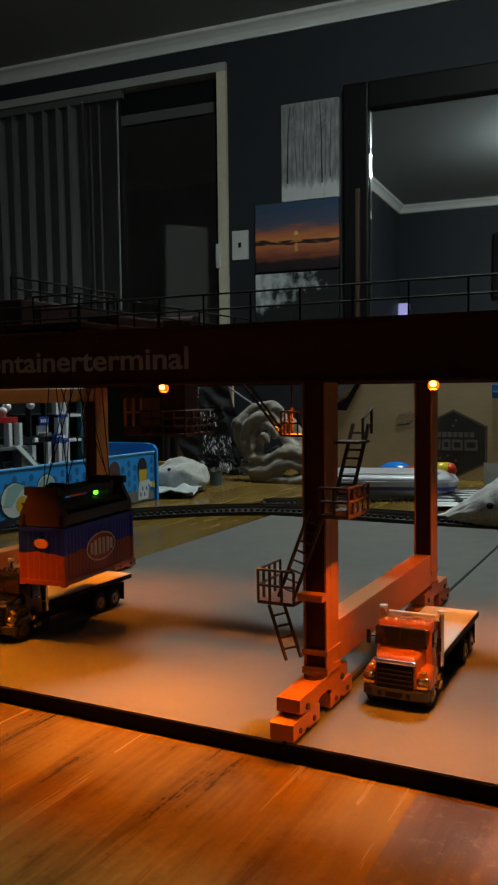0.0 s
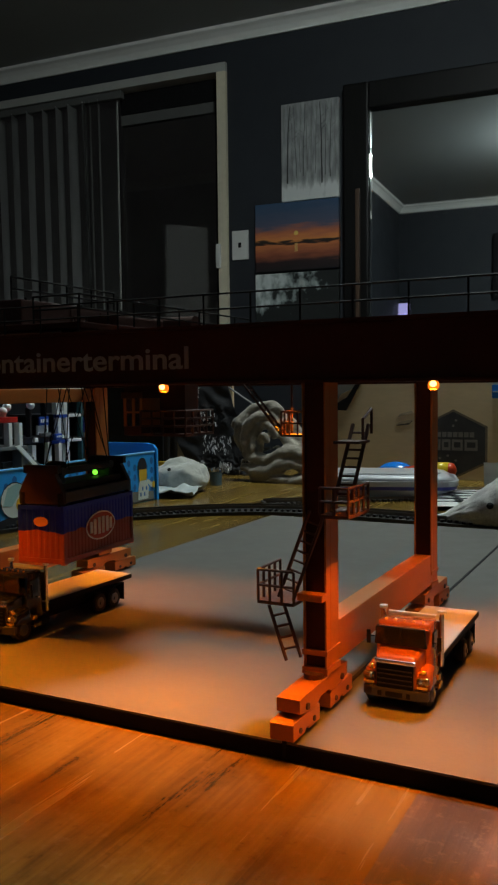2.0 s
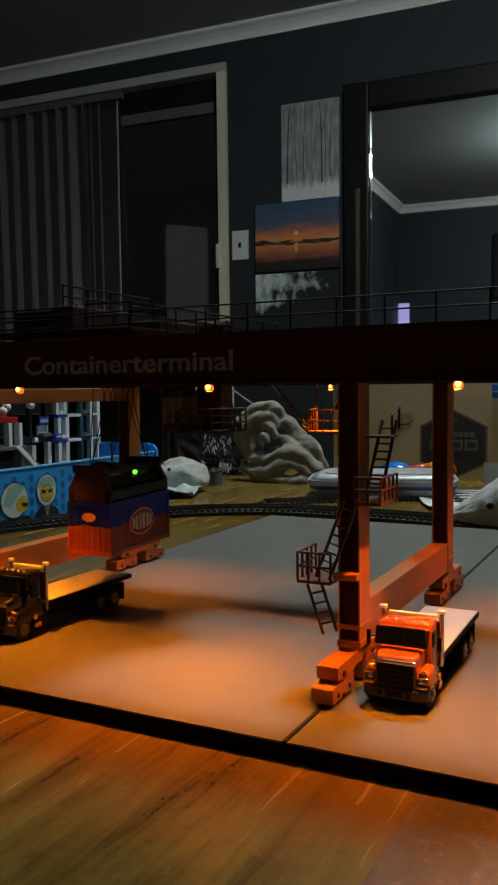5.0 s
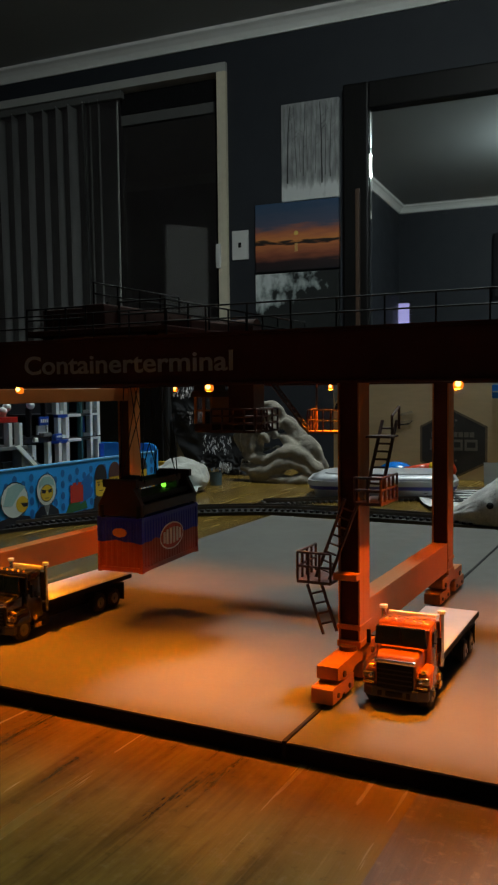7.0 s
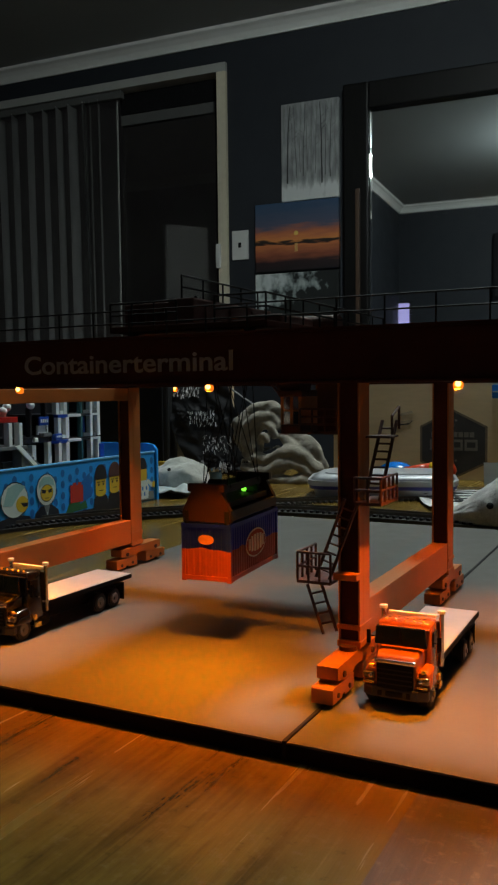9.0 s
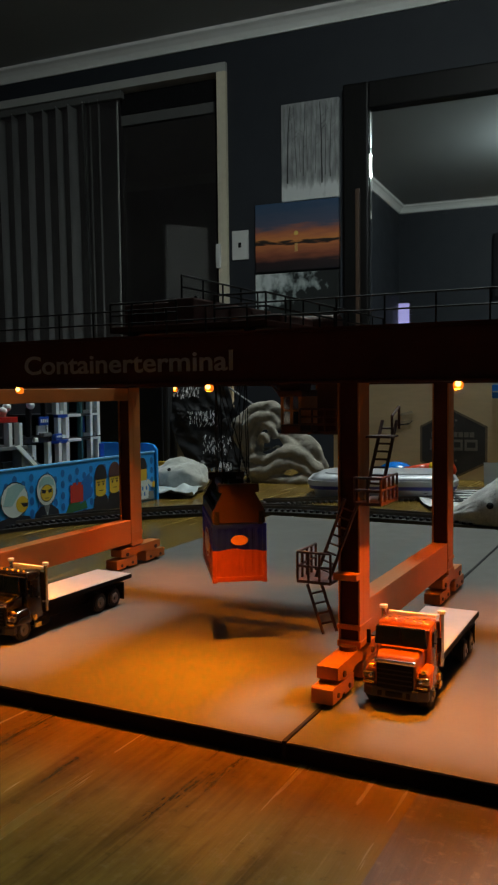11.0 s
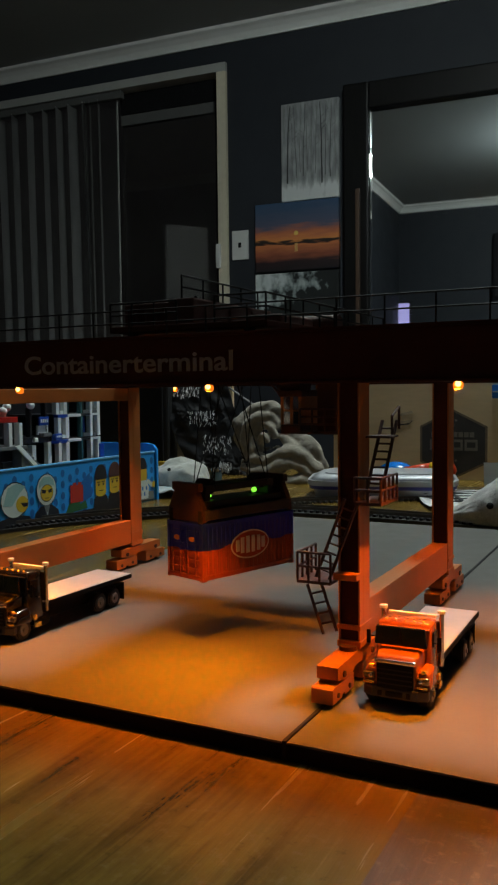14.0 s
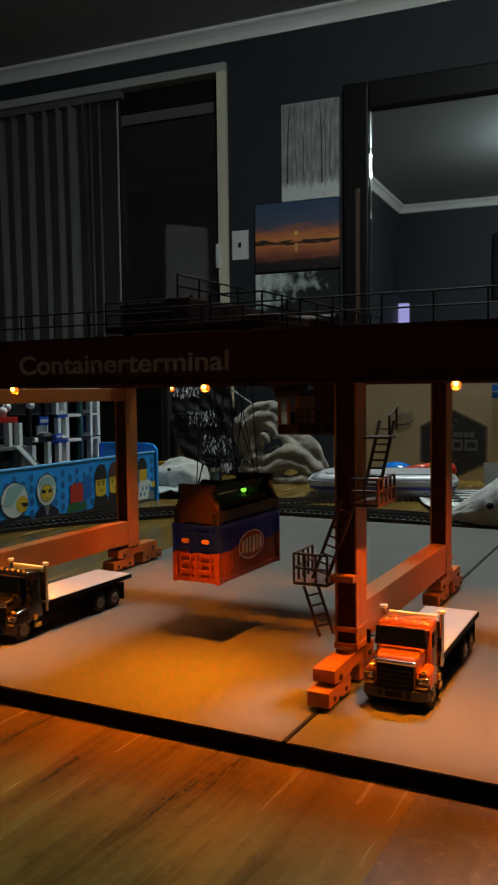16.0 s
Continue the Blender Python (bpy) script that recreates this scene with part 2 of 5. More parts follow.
sliding_door()
blinds()
# backdrop added outside, tall enough to keep the sky out of the panes
structure(on_room(part("backdrop_wall", block(B(), -4.2, -0.6, WALL + 1.6, WALL + 1.7, -0.1, 3.6), mat("backdrop_grey", (0.3, 0.29, 0.27), 0.9, var=0.15, scale=2))), "unseen backdrop wall added outside the glass door to hide the sky")
structure(on_room(part("patio_ground", block(B(), -4.2, -0.6, WALL + 0.13, WALL + 1.6, -0.2, -0.08), M_floor)), "dark paved ground outside the glass door")
part_switch = thing("light_switch", RT @ pose(-1.3935, WALL, 1.481), "white light switch plate on the dark wall", "switch")
part("plate", block(B(), -0.0365, 0.0365, -0.009, 0, -0.06, 0.06, 0.003), M_white_paint, part_switch)
part("rocker", block(B(), -0.006, 0.006, -0.0135, -0.009, -0.01, 0.01, 0.001), M_rail_black, part_switch)

for nm, x0, x1, z0, z1, kd, lab in (("misty_forest_picture", -1.202, -0.962, 1.636, 2.023, "forest", "canvas print of a bare misty winter wood"),
                                    ("sunset_picture", -1.319, -0.963, 1.36, 1.637, "sunset", "canvas print of an orange sunset over water"),
                                    ("tree_picture", -1.32, -0.963, 1.08, 1.355, "trees", "canvas print of dark trees against grey sky")):
    o = thing(nm, RT @ pose(x0, WALL, z0), lab, "picture", "pictures on the wall")
    part("canvas", block(B(), 0, x1 - x0, -0.022, 0, 0, z1 - z0 - 0.003, 0.002), painting(nm, kd), o)
    if kd == "sunset":
        bm = B()
        bmesh.ops.create_circle(bm, cap_ends=True, segments=20, radius=0.009, matrix=pose(0.178, -0.0226, 0.148, 90))
        part("painted_sun", bm, mat("sun_yellow", (0.85, 0.62, 0.15), 0.7, var=0.2, scale=80), o)
        part("sun_glint", block(B(), 0.172, 0.184, -0.0232, -0.0222, 0.075, 0.108), mat("glint_yellow", (0.7, 0.42, 0.14), 0.7, var=0.3, scale=120), o)
    if kd == "forest":
        mt = [mat("trunk_print", (g, g, g * 1.05), 0.7, var=0.3, scale=60) for g in (0.03, 0.09, 0.17)]
        rng = random.Random(4)
        for x, w, h0, ln, tone in ((0.024, 0.006, 0.07, 0.012, 0), (0.046, 0.003, 0.1, -0.006, 2), (0.062, 0.003, 0.09, -0.01, 1), (0.078, 0.003, 0.11, 0.006, 2), (0.092, 0.004, 0.095, 0.01, 1),
                                   (0.108, 0.003, 0.11, -0.004, 2), (0.125, 0.003, 0.11, 0.004, 2), (0.142, 0.003, 0.1, 0.01, 2), (0.168, 0.006, 0.06, -0.006, 0), (0.184, 0.003, 0.09, 0.004, 1), (0.203, 0.004, 0.08, 0.008, 1), (0.224, 0.003, 0.09, 0.0, 2)):
            bm = B()
            mm = Matrix.Translation((0, -0.0227, 0))
            k = [(h0 + (0.375 - h0) * q / 6, x + ln * (q / 6) ** 2 + rng.uniform(-0.0016, 0.0016), w * (1 - 0.09 * q)) for q in range(7)]
            prism(bm, [(a, z) for z, a, _ in k] + [(a + c, z) for z, a, c in reversed(k)], 0.0006, mm)
            for q in range(7 if tone < 2 else 3):
                z = rng.uniform(0.2, 0.34)
                f = (z - h0) / (0.375 - h0)
                a = x + ln * f * f
                sx = rng.choice((-1, 1)) * rng.uniform(0.008, 0.026)
                if 0.004 < a + sx < 0.234:
                    prism(bm, [(a, z), (a + 0.0012, z - 0.001), (a + sx, z + abs(sx) * 0.8), (a + sx, z + abs(sx) * 0.8 + 0.0008)][::1 if sx > 0 else -1], 0.0005, mm)
            part("painted_trunk", bm, mt[tone], o)


def mirror():
    m = thing("wall_mirror", RT @ pose(0, WALL, 0), "large wall mirror in a wide black wooden frame", "mirror")
    x0, x1, z0, z1 = -0.838, 0.55, 0.55, 1.953
    part("frame_stile", block(B(), x0 - 0.1, x0, -0.045, 0, z0 - 0.1, z1 + 0.1, 0.006), M_black_wood, m)
    part("frame_stile", block(B(), x1, x1 + 0.1, -0.045, 0, z0 - 0.1, z1 + 0.1, 0.006), M_black_wood, m)
    part("frame_rail", block(B(), x0, x1, -0.043, 0, z1, z1 + 0.1, 0.006), M_black_wood, m)
    part("frame_rail", block(B(), x0, x1, -0.043, 0, z0 - 0.1, z0, 0.006), M_black_wood, m)
    bm = B()
    ring = [[bm.verts.new((x, y, z)) for x, y in ((x0, -0.01385), (x0 + 0.006, -0.012), (x0 + 0.006, -0.002), (x0, -0.002))] for z in (z0, z1)]
    for i in range(4):
        bm.faces.new((ring[0][i], ring[0][(i + 1) % 4], ring[1][(i + 1) % 4], ring[1][i]))
    part("bevel", bm, M_mirror, m, "bright bevelled edge")
    part("mirror_glass", block(B(), x0 + 0.006, x1, -0.012, -0.002, z0, z1), M_mirror, m)


mirror()
dw = thing("wooden_rod", RT @ pose(-0.877, WALL - 0.06, 0), "thin brown wooden rod leaning by the mirror", "rod")
part("rod", block(B(), -0.008, 0.008, 0, 0.014, 0, 1.65, 0.002), M_brown_wood, dw)
# behind the camera, seen in the mirror and in the door's glass
bd = thing("white_door", RT @ pose(-2.43, 1.31, 0, 0, 0, 130), "white panelled interior door standing ajar, dimly lit", "door")
part("leaf", block(B(), 0.1, 0.41, 0.0, 0.04, 0.01, 1.99, 0.003), M_white_paint, bd)
part("handle", rod(B(), (0.3, -0.03, 1.0), (0.39, -0.03, 1.0), 0.009), M_chrome, bd)
tv = thing("wall_screen", RT @ pose(-0.80, -0.45, 1.574), "black rounded flat screen on the wall, switched off", "screen")
part("panel", block(B(), 0, 0.8, 0.0, 0.05, 0.0, 0.512, 0.024), M_rail_black, tv)
tab = thing("tablet", RT @ pose(-1.6, -0.445, 1.385), "small lit tablet screen with a pale picture", "tablet")
part("case", block(B(), -0.05, 0.15, 0, 0.02, -0.01, 0.205, 0.004), M_rail_black, tab)
part("screen", block(B(), 0, 0.14, 0.02, 0.022, 0, 0.19), M_screen, tab)
# the room's lamp sits flush on the ceiling, over the table's far edge
LAMP_Z = CEIL
lamp = thing("ceiling_lamp", RT @ pose(-0.1, 1.2, LAMP_Z), "white flush ceiling lamp with an opal dome, lit", "lamp")
part("dome", ball(B(), (0, 0, -0.045), 0.12, 4, (1, 1, 0.75)), M_room_lamp, lamp, smooth=True)
part("base_ring", rod(B(), (0, 0, -0.03), (0, 0, 0), 0.124, 40, 0.13), M_white, lamp)


# ---- table ----
def wood(name, a, b, c, gloss, wear=0.0):
    """Long grained timber: fibres along y, growth bands across x."""
    m = bpy.data.materials.new(name)
    m.use_nodes = True
    n, l = m.node_tree.nodes, m.node_tree.links
    p = n["Principled BSDF"]
    tc = n.new("ShaderNodeTexCoord")
    mp = n.new("ShaderNodeMapping")
    mp.inputs["Rotation"].default_value = (0, 0, 0)
    l.new(tc.outputs["Object"], mp.inputs[0])

    def noi(sx, sy, detail, rough):
        q = n.new("ShaderNodeMapping")
        q.inputs["Scale"].default_value = (sx, sy, 6)
        l.new(mp.outputs[0], q.inputs[0])
        t = n.new("ShaderNodeTexNoise")
        t.inputs["Scale"].default_value, t.inputs["Detail"].default_value, t.inputs["Roughness"].default_value = 1.0, detail, rough
        t.inputs["Distortion"].default_value = 0.6
        l.new(q.outputs[0], t.inputs["Vector"])
        return t

    bands, fibres, patches = noi(95, 5, 4, 0.55), noi(460, 14, 3, 0.55), noi(26, 9, 5, 0.6)
    m1 = n.new("ShaderNodeMix")
    m1.data_type = "FLOAT"
    m1.inputs[0].default_value = 0.25
    l.new(bands.outputs["Fac"], m1.inputs[2])
    l.new(fibres.outputs["Fac"], m1.inputs[3])
    m2 = n.new("ShaderNodeMix")
    m2.data_type = "FLOAT"
    m2.inputs[0].default_value = 0.45
    l.new(m1.outputs[0], m2.inputs[2])
    l.new(patches.outputs["Fac"], m2.inputs[3])
    ramp = n.new("ShaderNodeValToRGB")
    e = ramp.color_ramp.elements
    e.new(0.5)
    for q, (pos, col) in zip(e, ((0.35, a), (0.5, b), (0.66, c))):
        q.position, q.color = pos, rgb(col)
    l.new(m2.outputs[0], ramp.inputs[0])
    # pale scuffs and dark spots worn into the varnish
    scuff = n.new("ShaderNodeTexNoise")
    scuff.inputs["Scale"].default_value, scuff.inputs["Detail"].default_value, scuff.inputs["Roughness"].default_value = 170, 6, 0.7
    l.new(tc.outputs["Object"], scuff.inputs["Vector"])
    sr = n.new("ShaderNodeMapRange")
    sr.inputs[1].default_value, sr.inputs[2].default_value, sr.inputs[3].default_value, sr.inputs[4].default_value = 0.54, 0.72, 0.0, wear
    l.new(scuff.outputs["Fac"], sr.inputs[0])
    worn = n.new("ShaderNodeMix")
    worn.data_type = "RGBA"
    worn.inputs[7].default_value = rgb((0.34, 0.24, 0.15))
    l.new(sr.outputs[0], worn.inputs[0])
    l.new(ramp.outputs[0], worn.inputs[6])
    spot = n.new("ShaderNodeMapRange")
    spot.inputs[1].default_value, spot.inputs[2].default_value, spot.inputs[3].default_value, spot.inputs[4].default_value = 0.28, 0.42, 0.7, 1.0
    l.new(scuff.outputs["Fac"], spot.inputs[0])
    dim = n.new("ShaderNodeHueSaturation")
    l.new(spot.outputs[0], dim.inputs["Value"])
    l.new(worn.outputs[2], dim.inputs["Color"])
    l.new(dim.outputs[0], p.inputs["Base Color"])
    rr = n.new("ShaderNodeMapRange")
    rr.inputs[3].default_value, rr.inputs[4].default_value = gloss * 0.7, gloss * 1.35
    l.new(m1.outputs[0], rr.inputs[0])
    l.new(rr.outputs[0], p.inputs["Roughness"])
    b_ = n.new("ShaderNodeBump")
    b_.inputs["Strength"].default_value, b_.inputs["Distance"].default_value = 0.25, 0.0006
    l.new(fibres.outputs["Fac"], b_.inputs["Height"])
    l.new(b_.outputs[0], p.inputs["Normal"])
    return m


M_wood = wood("golden_timber", (0.07, 0.035, 0.006), (0.155, 0.091, 0.015), (0.215, 0.137, 0.025), 0.25, 0.12)
M_wood_dark = wood("worn_timber", (0.016, 0.0075, 0.003), (0.052, 0.026, 0.009), (0.16, 0.088, 0.034), 0.36, 0.3)
tb = thing("table", pose(0, 0, 0), "large worn orange-brown wooden table with broad planks", "table")
edges = [-1.3, -1.1255, -0.9155, -0.7055, -0.4955, -0.2855, -0.0755, 0.1345, 0.3445, 0.6]
for i, (x0, x1) in enumerate(zip(edges, edges[1:])):
    part("plank", block(B(), x0, x1, -0.3, 1.38, TABLE - 0.03, TABLE), M_wood_dark if i >= 6 else M_wood, tb)
part("apron", block(B(), -1.25, 0.55, 1.3, 1.33, TABLE - 0.12, TABLE - 0.03), M_wood_dark, tb)
for x, y in ((-1.24, -0.25), (0.54, -0.25), (-1.24, 1.32), (0.54, 1.32)):
    part("leg", block(B(), x - 0.035, x + 0.035, y - 0.035, y + 0.035, 0, TABLE - 0.03, 0.004), M_wood_dark, tb)

# ---- grey boards with the crane's rail grooves ----
def board(x0, x1, y0, y1, label):
    o = thing("base_board", pose(0, 0, TABLE), label, "board", "grey boards under the crane")
    part("board_core", block(B(), x0, x1, y0, y1, 0, 0.0062, 0.0003), M_mat_edge, o)
    part("board_top", block(B(), x0 + 0.0003, x1 - 0.0003, y0 + 0.0004, y1 - 0.0004, 0.0062, 0.007), M_mat, o)
    return o


board(-0.374, -0.1283, 0.2765, 0.785, "flat grey board with black edge lying on the table")
board(-0.1267, 0.2, 0.2765, 0.785, "flat grey board beside the crane rail, black edge")
rail = thing("crane_rail", pose(0, 0, TABLE), "thin dark rail set between two grey boards", "rail")
part("rail", block(B(), -0.1283, -0.1267, 0.2768, 0.785, 0, 0.0074), M_rail_black, rail)


# ---- gantry crane ----
XR, XL = -0.127, -0.362
crane = thing("gantry_crane", pose(0, 0, MAT), "orange-brown model container gantry crane with lit lamps", "crane")


def made_last():
    return scene.collection.objects[len(scene.collection.objects) - 1]


def fence(parent, material, pts, h, r=0.00045, rails=2, step=0.011):
    """Posts and rails along a line of points, each a piece of its own."""
    first = None
    for a, b in zip(pts, pts[1:]):
        a, b = Vector(a), Vector(b)
        n = max(1, round((b - a).length / step))
        for i in range(0 if first is None else 1, n + 1):
            q = a.lerp(b, i / n)
            if first is None:
                first = part("railing_post", rod(B(), (0, 0, 0), (0, 0, h), r, 6), material, parent).data
                made_last().location = q
            else:
                o = new("railing_post", first)
                o.parent, o.location = parent, q
        for j in range(rails):
            z = Vector((0, 0, h * (j + 1) / rails))
            part("hand_rail", rod(B(), a + z, b + z, r, 6), material, parent)


def ladder(parent, material, a, b, w, side, step=0.0042, r=0.0005):
    """Two strings and rungs from a to b; side: the way across."""
    a, b, s = Vector(a), Vector(b), Vector(side).normalized() * w / 2
    bm = B()
    for k in (-1, 1):
        rod(bm, a + s * k, b + s * k, r * 1.6, 6)
    o = part("step_ladder", bm, material, parent)
    n = round((b - a).length / step)
    for i in range(1, n):
        q = a.lerp(b, i / n)
        part("rung", rod(B(), q - s, q + s, r, 5), material, o)
    return o


for X in (XR, XL):
    for Y in (0.346, 0.508):
        bm = B()
        block(bm, X - 0.005, X + 0.005, Y + 0.0045, Y + 0.014, 0.0175, 0.135, 0.0005)
        block(bm, X - 0.005, X - 0.0043, Y, Y + 0.0044, 0.0175, 0.135)
        block(bm, X + 0.0043, X + 0.005, Y, Y + 0.0044, 0.0175, 0.135)
        lg = part("leg", bm, M_crane, crane)
        # added panel: its dark colour stands for shade on the leg's front
        part("web", block(B(), X - 0.0042, X + 0.0042, Y + 0.0012, Y + 0.0043, 0.0195, 0.134), M_crane_shade, lg, "dark panel carrying the shade on the leg's front")
        part("foot_plate", block(B(), X - 0.0056, X + 0.0056, Y - 0.0006, Y + 0.0146, 0.0165, 0.0195, 0.0004), M_crane, lg)
        part("band", block(B(), X - 0.0055, X + 0.0055, Y - 0.0005, Y + 0.0145, 0.0245, 0.0265), M_crane, lg)
    part("sill_beam", block(B(), X - 0.0048, X + 0.0048, 0.36, 0.508, 0.0185, 0.036, 0.0006), M_crane, crane)
    for Y0, Y1, s in ((0.3135, 0.376, 1), (0.4895, 0.5525, -1)):
        turned = Matrix(((0, -1, 0, X + 0.0048), (1, 0, 0, 0), (0, 0, 1, 0), (0, 0, 0, 1)))
        bg = part("bogie", prism(B(), [(Y0 + 0.006, 0.0102), (Y0 + 0.013, 0.0088), (Y0 + 0.024, 0.0088), (Y0 + 0.027, 0.0104), (Y1 - 0.027, 0.0104), (Y1 - 0.024, 0.0088), (Y1 - 0.013, 0.0088), (Y1 - 0.006, 0.0102),
                                       (Y1 - 0.006, 0.0155), (Y1 - 0.01, 0.0158), (Y0 + 0.01, 0.0158), (Y0 + 0.006, 0.0155)][:: s], 0.0096, turned), M_crane, crane)
        for q in (Y0 + 0.0128, Y1 - 0.0128):
            part("pin", rod(B(), (X + 0.0046, q, 0.0112), (X + 0.0056, q, 0.0112), 0.0014, 10), M_crane_dark, bg)
        part("pivot", rod(B(), (X, (Y0 + Y1) / 2, 0.0145), (X, (Y0 + Y1) / 2, 0.0178), 0.004, 14), M_crane_dark, bg)
        for u0, u1 in ((Y0, Y0 + 0.0255), (Y1 - 0.0255, Y1)):
            bm = B()
            prism(bm, [(u0, 0.0018), (u0 + 0.0105, 0.0018), (u0 + 0.0115, 0.0032), (u1 - 0.0115, 0.0032), (u1 - 0.0105, 0.0018), (u1, 0.0018), (u1, 0.0079), (u1 - 0.001, 0.0085), (u0 + 0.001, 0.0085), (u0, 0.0079)], 0.0096,
                  Matrix(((0, -1, 0, X + 0.0048), (1, 0, 0, 0), (0, 0, 1, 0), (0, 0, 0, 1))))
            part("truck_frame", bm, M_crane, bg)
            for q in (u0 + 0.006, u1 - 0.006):
                part("wheel", rod(B(), (X - 0.002, q, 0.0032), (X + 0.002, q, 0.0032), 0.0029, 16), M_rail_black, bg)
                part("axle_cap", rod(B(), (X + 0.0046, q, 0.0042), (X + 0.0054, q, 0.0042), 0.0011, 10), M_crane_dark, bg)
part("cross_beam", block(B(), XL - 0.0045, XL + 0.0045, 0.36, 0.508, 0.1245, 0.1335, 0.0006), M_crane, crane)
for Y, y_rail in ((0.343, 0.3435), (0.505, 0.5225)):
    # girder and flanges get their unlit look from the darkened paint
    gd = part("girder", block(B(), -0.50, 0.14, Y + 0.0008, Y + 0.0172, 0.1352, 0.157, 0.0003), M_crane_shade, crane)
    part("top_flange", block(B(), -0.50, 0.14, Y, Y + 0.018, 0.157, 0.1585), M_crane_shade, gd)
    part("bottom_flange", block(B(), -0.50, 0.14, Y, Y + 0.018, 0.134, 0.1352), M_crane_shade, gd)
    fence(gd, M_rail_black, [(-0.48, y_rail, 0.1585), (0.13, y_rail, 0.1585)], 0.0125, 0.0004, 2, 0.0215)
    for i in range(30):
        x = -0.49 + i * 0.0215
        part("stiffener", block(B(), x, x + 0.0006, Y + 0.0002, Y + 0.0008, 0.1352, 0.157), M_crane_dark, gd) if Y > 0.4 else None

# lettering on the near girder
cu = bpy.data.curves.new("lettering", "FONT")
cu.body = "Containerterminal"
cu.size, cu.extrude, cu.offset = 0.0133, 0.00012, 0.00022
tmp = new("lettering_curve", cu)
bpy.context.view_layer.update()
me = bpy.data.meshes.new_from_object(tmp.evaluated_get(bpy.context.evaluated_depsgraph_get()))
bpy.data.objects.remove(tmp)
wx = max(v.co.x for v in me.vertices)
for v in me.vertices:
    v.co = Vector((-0.3085 + v.co.x * 0.1258 / wx, 0.3436 - v.co.z, 0.1408 + v.co.y))
me.materials.append(mat("grey_lettering", (0.27, 0.27, 0.28), 0.7))
tx = new("lettering", me)
tx.parent = crane
tagged(tx, "pale grey lettering on the girder")

# lamps: a shaded tube with a bright disc inside, an amber cover round it
M_cover = glow("amber_cover", (1.0, 0.22, 0.012), 0.95)
M_bead = glow("bright_bead", (1.0, 0.5, 0.11), 6.0)
M_cover_dim = glow("amber_cover_dim", (1.0, 0.18, 0.008), 0.4)
M_disc_far = glow("warm_lamp_far", (1.0, 0.247, 0.003), LAMP_POWER * 0.6)


def crane_lamp(X, Y, tilt, disc, cover, r):
    m = pose(X, Y, 0.1326, -tilt)
    bm = B()
    seg = 14
    ring = [[bm.verts.new(m @ Vector((q * math.cos(2 * math.pi * i / seg), q * math.sin(2 * math.pi * i / seg), z))) for i in range(seg)]
            for q, z in ((0.00134, -0.0017), (r * 1.1, -0.0012), (r * 1.22, -0.0002), (r * 1.12, 0.0008), (r * 0.75, 0.0015))]
    for a, b in zip(ring, ring[1:]):
        for i in range(seg):
            bm.faces.new((a[i], a[(i + 1) % seg], b[(i + 1) % seg], b[i]))
    c = part("lamp", bm, cover, crane, "glowing amber lamp", smooth=True)
    bm = B()
    inner = [[bm.verts.new(m @ Vector((0.0013 * math.cos(2 * math.pi * i / seg), 0.0013 * math.sin(2 * math.pi * i / seg), z))) for i in range(seg)] for z in (-0.0015, 0.0015)]
    for i in range(seg):
        bm.faces.new((inner[0][i], inner[0][(i + 1) % seg], inner[1][(i + 1) % seg], inner[1][i]))
    bm.faces.new(inner[1])
    part("lamp_tube", bm, M_dark, c)
    bm = B()
    bmesh.ops.create_circle(bm, cap_ends=True, segments=12, radius=0.0011, matrix=m @ pose(0, 0, 0.0008))
    part("lamp_disc", bm, disc, c)
    part("bead", ball(B(), m @ Vector((0.0003, -r * 1.0, 0.0001)), r * 0.7, 2), M_bead, c, "bright lamp bead", smooth=True)


for X, k in ((-0.3135, 1.1), (-0.1965, 1.7), (-0.079, 1.1), (0.038, 0.75)):
    crane_lamp(X, 0.3455, 9, glow("warm_lamp", (1.0, 0.247, 0.003), LAMP_POWER * k), M_cover, 0.0018)
    crane_lamp(X, 0.503, 11, M_disc_far, M_cover_dim, 0.0014)

# stairs and landings round the near right leg
st = part("landing", block(B(), -0.1485, -0.1325, 0.3375, 0.3595, 0.0455, 0.0468), M_crane_dark, crane)
fence(st, M_crane_dark, [(-0.1325, 0.3378, 0.0468), (-0.1482, 0.3378, 0.0468), (-0.1482, 0.3592, 0.0468)], 0.0125, 0.0006, 2, 0.0053)
part("bracket", block(B(), -0.1325, -0.1215, 0.3405, 0.3458, 0.0475, 0.0505, 0.0004), M_crane, st)
ladder(crane, M_crane_dark, (-0.1335, 0.3395, 0.024), (-0.1415, 0.3405, 0.0455), 0.0062, (1, 0.2, 0.3))
ladder(crane, M_crane_dark, (-0.1385, 0.343, 0.0468), (-0.1245, 0.3425, 0.0825), 0.006, (1, 0.3, -0.4))
st = part("landing", block(B(), -0.1215, -0.1095, 0.338, 0.362, 0.0815, 0.0828), M_crane_dark, crane)
fence(st, M_crane_dark, [(-0.1215, 0.3384, 0.0828), (-0.1098, 0.3384, 0.0828), (-0.1098, 0.3616, 0.0828)], 0.0105, 0.0006, 2, 0.0055)
ladder(crane, M_crane_dark, (-0.1165, 0.347, 0.0828), (-0.1165, 0.372, 0.1165), 0.0068, (1, 0, 0))
fence(crane, M_crane_dark, [(-0.1135, 0.366, 0.1085), (-0.1135, 0.377, 0.1125)], 0.0105, 0.0006, 1, 0.02)
st = part("landing", block(B(), -0.1215, -0.1105, 0.353, 0.366, 0.1095, 0.1105), M_crane_dark, crane)
